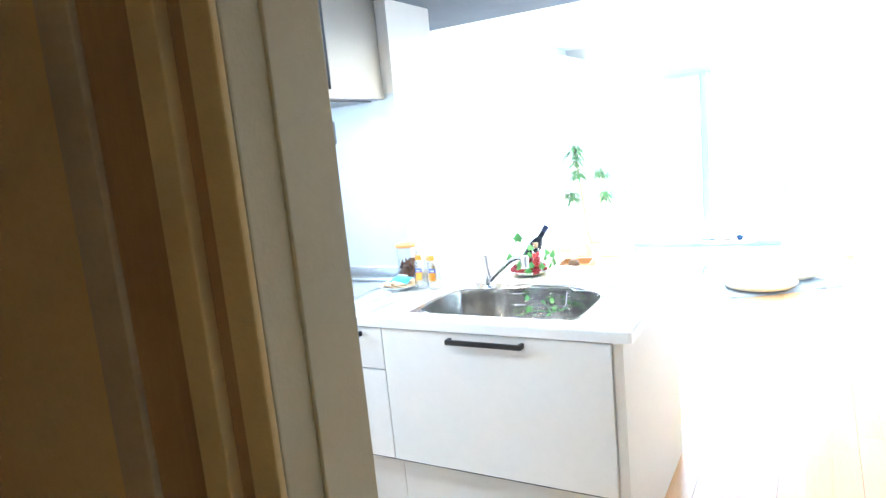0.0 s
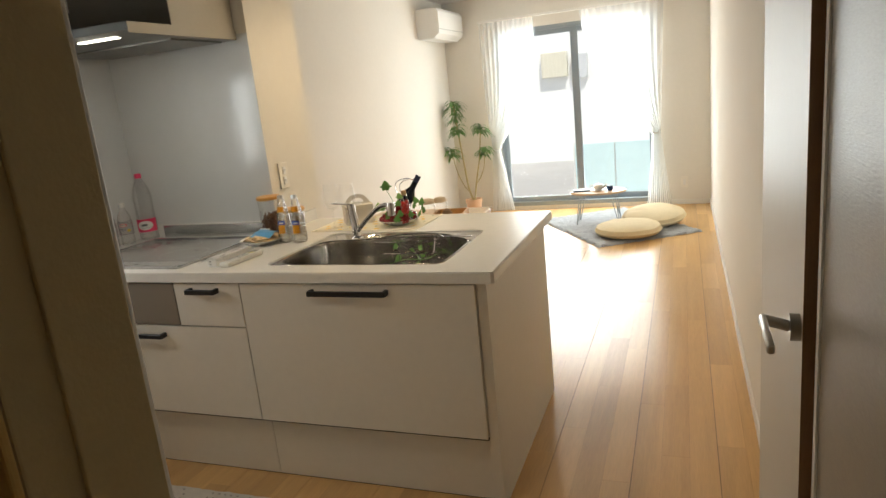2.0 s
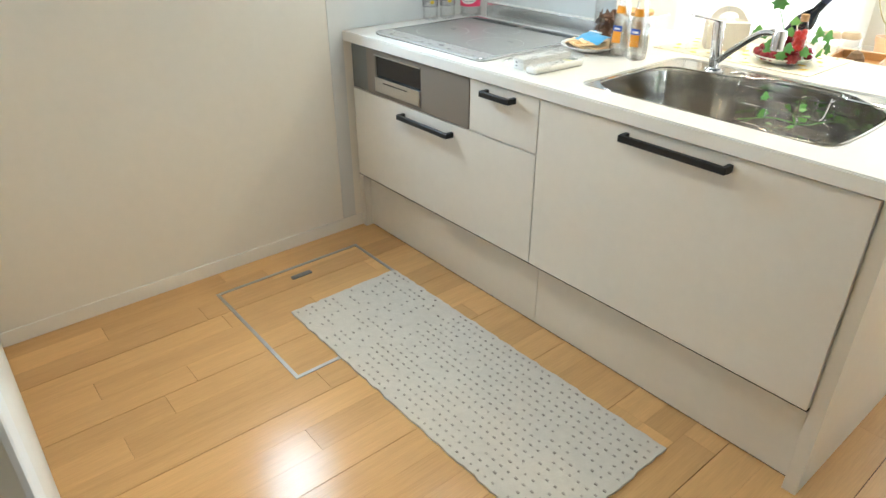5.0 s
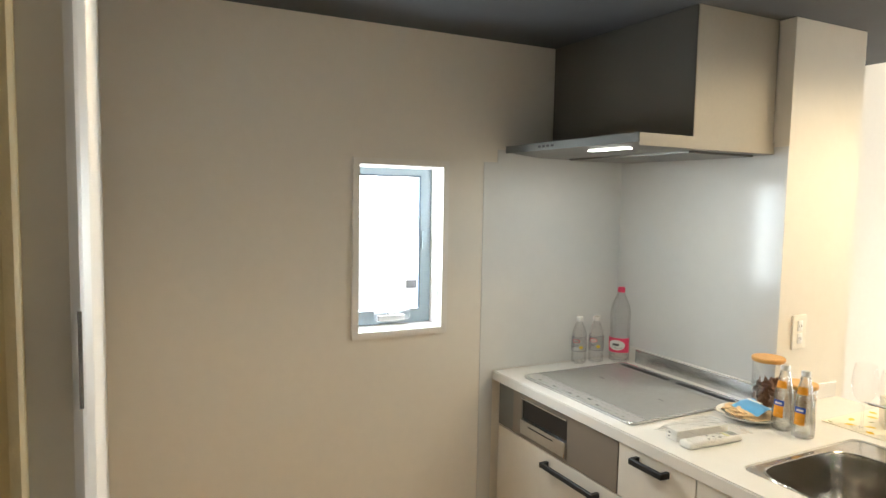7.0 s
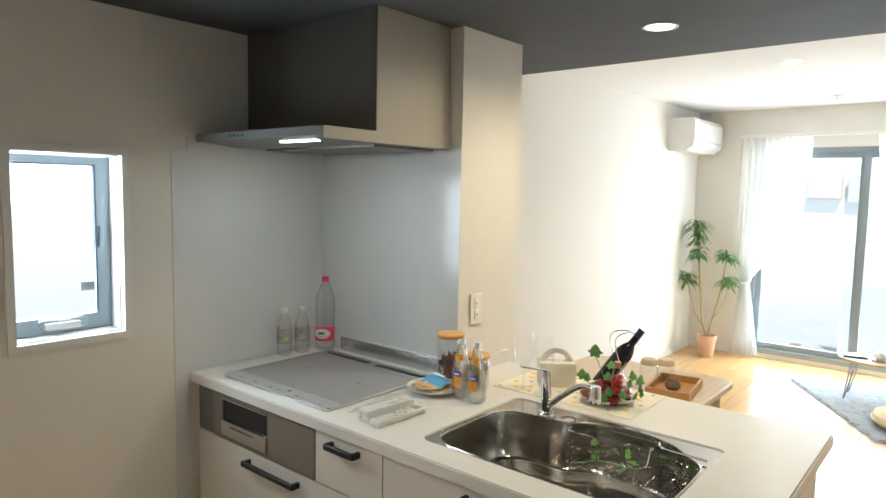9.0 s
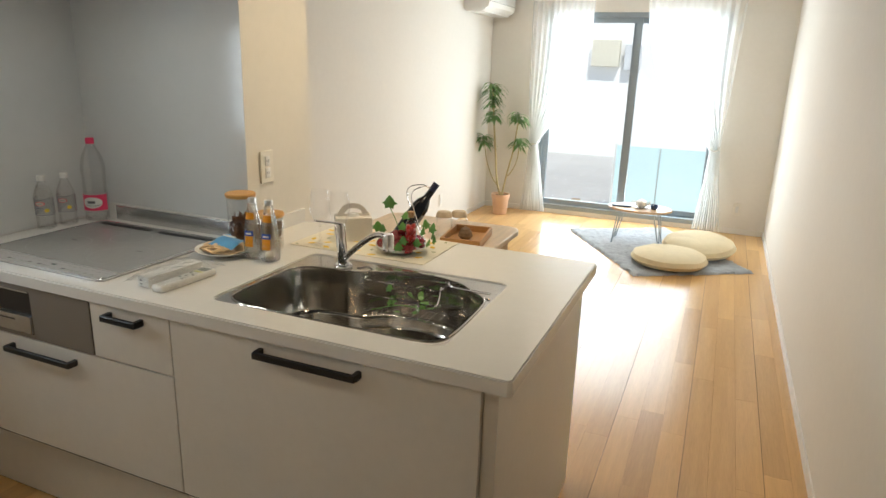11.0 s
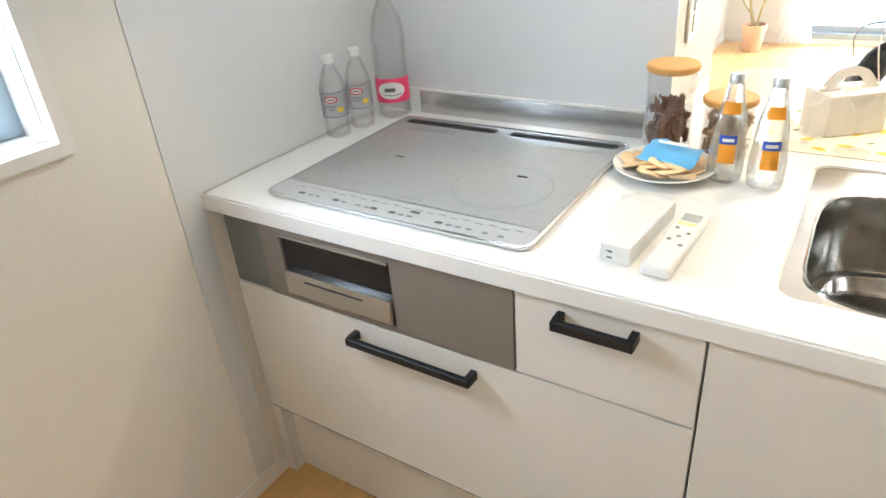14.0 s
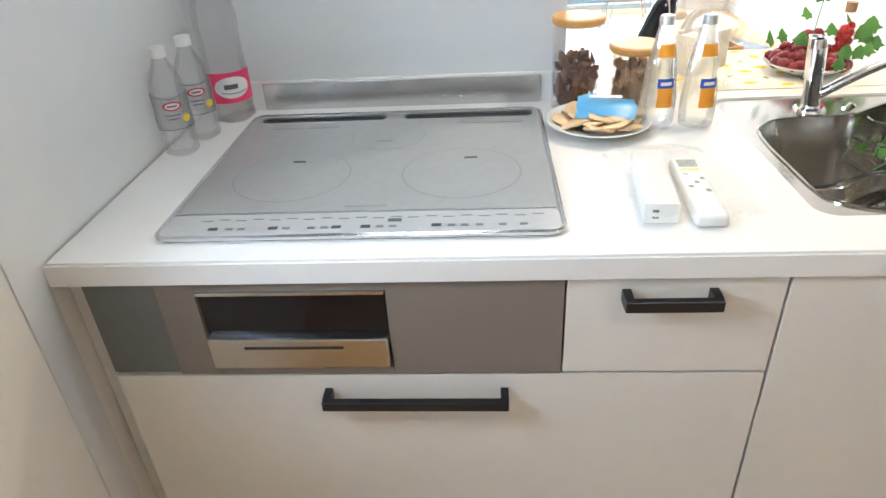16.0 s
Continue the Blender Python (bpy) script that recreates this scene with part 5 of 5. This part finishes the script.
ang = math.degrees(math.atan2(0.53, 0.84))
rug = thing("shag_rug", (1.90, 4.52, 0), "grey-blue shaggy rug on the oak floor", "rug", rz=ang)
bm = bmesh.new()
nx, ny = 56, 78
rnd = random.Random(4)
g = []
for i in range(nx + 1):
    g.append([])
    for j in range(ny + 1):
        e = i in (0, nx) or j in (0, ny)
        j0 = rnd.uniform(-0.012, 0.012) if e else 0
        g[-1].append(bm.verts.new((-0.495 + 0.99 * i / nx + j0, -0.72 + 1.44 * j / ny + j0, 0.003 if e else 0.016 + rnd.uniform(-0.005, 0.006))))
for i in range(nx):
    for j in range(ny):
        bm.faces.new((g[i][j], g[i + 1][j], g[i + 1][j + 1], g[i][j + 1]))
part("shag", bm, mat("rug_grey", (0.36, 0.375, 0.39), 0.95, var=0.3, scale=14, bump=1.0, bscale=140), rug)
CREAM = mat("cushion_cream", (0.72, 0.61, 0.40), 0.9, var=0.06, scale=25, bump=0.5, bscale=220)


def cushion(m):
    c = thing("floor_cushion", (0, 0, 0), "round cream fabric floor cushion on the rug", "cushion", group="floor cushions")
    c.matrix_world = m
    R = 0.29
    bm = lathe([(0.0, 0.004), (R * 0.72, 0.0), (R * 0.93, 0.016), (R, 0.045), (R * 0.95, 0.078), (R * 0.78, 0.10), (R * 0.4, 0.112), (0.0, 0.108)], 48)
    for v in bm.verts:
        n = noise.noise(v.co * 9) * 0.008
        v.co.z += n if v.co.z > 0.03 else 0
    part("cover", bm, CREAM, c)
    part("piping", tube([(R * 1.0 * math.cos(2 * math.pi * k / 40), R * 1.0 * math.sin(2 * math.pi * k / 40), 0.046) for k in range(41)], 0.005, 6), CREAM, c)


cushion(pose(2.07, 4.08, 0.018))
cushion(pose(2.27, 4.52, 0.045, 5, -4, 30))
lt = thing("low_table", (1.75, 4.64, 0.012), "low oval wooden table with thin metal hairpin legs", "table")
part("tabletop", prism([(0.27 * math.cos(2 * math.pi * k / 48), 0.20 * math.sin(2 * math.pi * k / 48)) for k in range(48)], 0.305, 0.323, bevel=0.004), mat("light_wood_top", (0.62, 0.43, 0.25), 0.4, var=0.15, scale=6, stretch=(1, 9, 1)), lt)
for sx in (-1, 1):
    for sy in (-1, 1):
        part("leg", tube([(sx * 0.17, sy * 0.07, 0.305), (sx * 0.205, sy * 0.10, 0.004), (sx * 0.20, sy * 0.125, 0.004), (sx * 0.13, sy * 0.13, 0.305)], 0.0045, 6), MUNTIN, lt)
TZ = 0.335
bk = thing("stacked_magazines", (1.59, 4.63, TZ), "two thin dark blue magazines lying on the low table", "magazine", rz=12)
part("magazine", B(-0.08, -0.06, 0, 0.08, 0.06, 0.008), mat("magazine_navy", (0.07, 0.11, 0.17), 0.4, var=0.2), bk)
part("magazine", B(-0.075, -0.055, 0.008, 0.085, 0.062, 0.015), mat("magazine_grey", (0.30, 0.34, 0.38), 0.4, var=0.2), bk)
tp = thing("teapot", (1.76, 4.62, TZ), "small white ceramic teapot on a saucer", "teapot")
part("saucer", lathe([(0, 0.002), (0.03, 0), (0.07, 0.010), (0.07, 0.013), (0.03, 0.005), (0, 0.006)], 26), CERAMIC, tp)
part("pot", lathe([(0, 0.006), (0.03, 0.006), (0.05, 0.03), (0.046, 0.055), (0.028, 0.068), (0.008, 0.072), (0.01, 0.082), (0, 0.085)], 24), CERAMIC, tp)
part("spout", tube([(0.04, 0, 0.03), (0.065, 0, 0.045), (0.078, 0, 0.066)], [0.011, 0.009, 0.007], 10), CERAMIC, tp)
part("handle", tube(arc([(-0.045, 0, 0.05), (-0.075, 0, 0.055), (-0.075, 0, 0.025), (-0.046, 0, 0.02)]), 0.005, 8), CERAMIC, tp)
cupp = thing("tea_cup", (1.87, 4.60, TZ), "small dark blue tea cup on the low table", "cup")
part("cup", lathe([(0, 0), (0.02, 0), (0.032, 0.02), (0.035, 0.042), (0.032, 0.042), (0.028, 0.02), (0, 0.006)], 22), mat("cup_navy", (0.03, 0.07, 0.18), 0.2), cupp)

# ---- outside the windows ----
# emissive sheets added far off so both windows look out on white daylight
DAY = mat("daylight_glow", (1.0, 1.0, 1.0), 1.0, var=0.0, emit=4.0)
structure("backdrop_yard", B(-30, 62, -2, 34, 62.2, 30), DAY, "glowing white sheet standing in for daylight beyond the yard", "backdrop")
structure("backdrop_side", B(-56, -40, -2, -55.8, 45, 30), DAY, "glowing white sheet standing in for daylight beside the house", "backdrop")
fence = thing("garden_screen", (1.88, 8.6, -0.55), "pale turquoise sheet fence in the yard", "fence")
for k in range(4):
    part("panel", B(-0.95 + 0.62 * k, 0, 0.03, -0.35 + 0.62 * k, 0.03, 0.98), mat("pale_turquoise", (0.66, 0.84, 0.86), 0.6, var=0.05) if k == 0 else bpy.data.materials["pale_turquoise"], fence)
for k in range(5):
    part("post", B(-0.985 + 0.62 * k, 0.03, 0, -0.935 + 0.62 * k, 0.07, 1.0), WHITEP, fence)
nb = thing("neighbour_house", (1.2, 15.0, -0.55), "pale neighbouring house with a small grey canopy", "house")
PALE = mat("render_white", (0.86, 0.86, 0.85), 0.9, var=0.03)
part("wall", B(-6, 0, 0, 7, 5, 5.6), PALE, nb)
part("roof", boxes((-6.3, -0.4, 5.6, 7.3, 5.4, 5.8)), PALE, nb)
box_ = part("shutter_box", B(-1.95, -0.22, 2.10, -1.32, 0.0, 2.70, bevel=0.01), mat("shutter_beige", (0.74, 0.70, 0.58), 0.6, var=0.05), nb, "beige ribbed shutter box")
for k in range(6):
    part("rib", B(-1.90 + 0.10 * k, -0.235, 2.12, -1.87 + 0.10 * k, -0.22, 2.68), box_.data.materials[0], box_, smooth=False)
part("shutter_hood", B(-1.20, -0.20, 2.03, -0.84, 0.0, 2.60, bevel=0.01), mat("canopy_grey", (0.62, 0.63, 0.64), 0.6, var=0.05), nb, "grey metal window hood")

# ---- floor strips, last ----
rnd = random.Random(17)
SEAM, BOARD = 2.064, 0.2965
W3 = BOARD / 3
floor_ob = bpy.data.objects["floor"]
meshes = {}
LENGTHS = (0.606, 0.758, 0.909, 1.212)


def strip_mesh(length, kind):
    """One floor strip; kind tells on which side it has the board's bevelled seam."""
    key = (length, kind)
    if key not in meshes:
        a = -W3 / 2 + (0.0011 if kind == 0 else 0.0002)
        b = W3 / 2 - (0.0011 if kind == 2 else 0.0002)
        bm = B(a, 0.0004, -0.010, b, length - 0.0004, 0.0)
        m = bpy.data.meshes.new("strip")
        bm.to_mesh(m)
        bm.free()
        m.materials.append(WOOD)
        meshes[key] = m
    return meshes[key]


k0 = -21
for k in range(k0, 9):
    xc = SEAM + W3 * (k + 0.5)
    if xc - W3 / 2 < -0.05 or xc + W3 / 2 > X1 + 0.06:
        continue
    y = -2.88 + rnd.choice((0.0, -0.3, -0.2, -0.5))
    while y < Y1:
        ln = rnd.choice(LENGTHS)
        if y + ln > -2.85:
            o = new("strip", strip_mesh(ln, k % 3))
            o.parent = floor_ob
            o.location = (xc, y, 0)
        y += ln
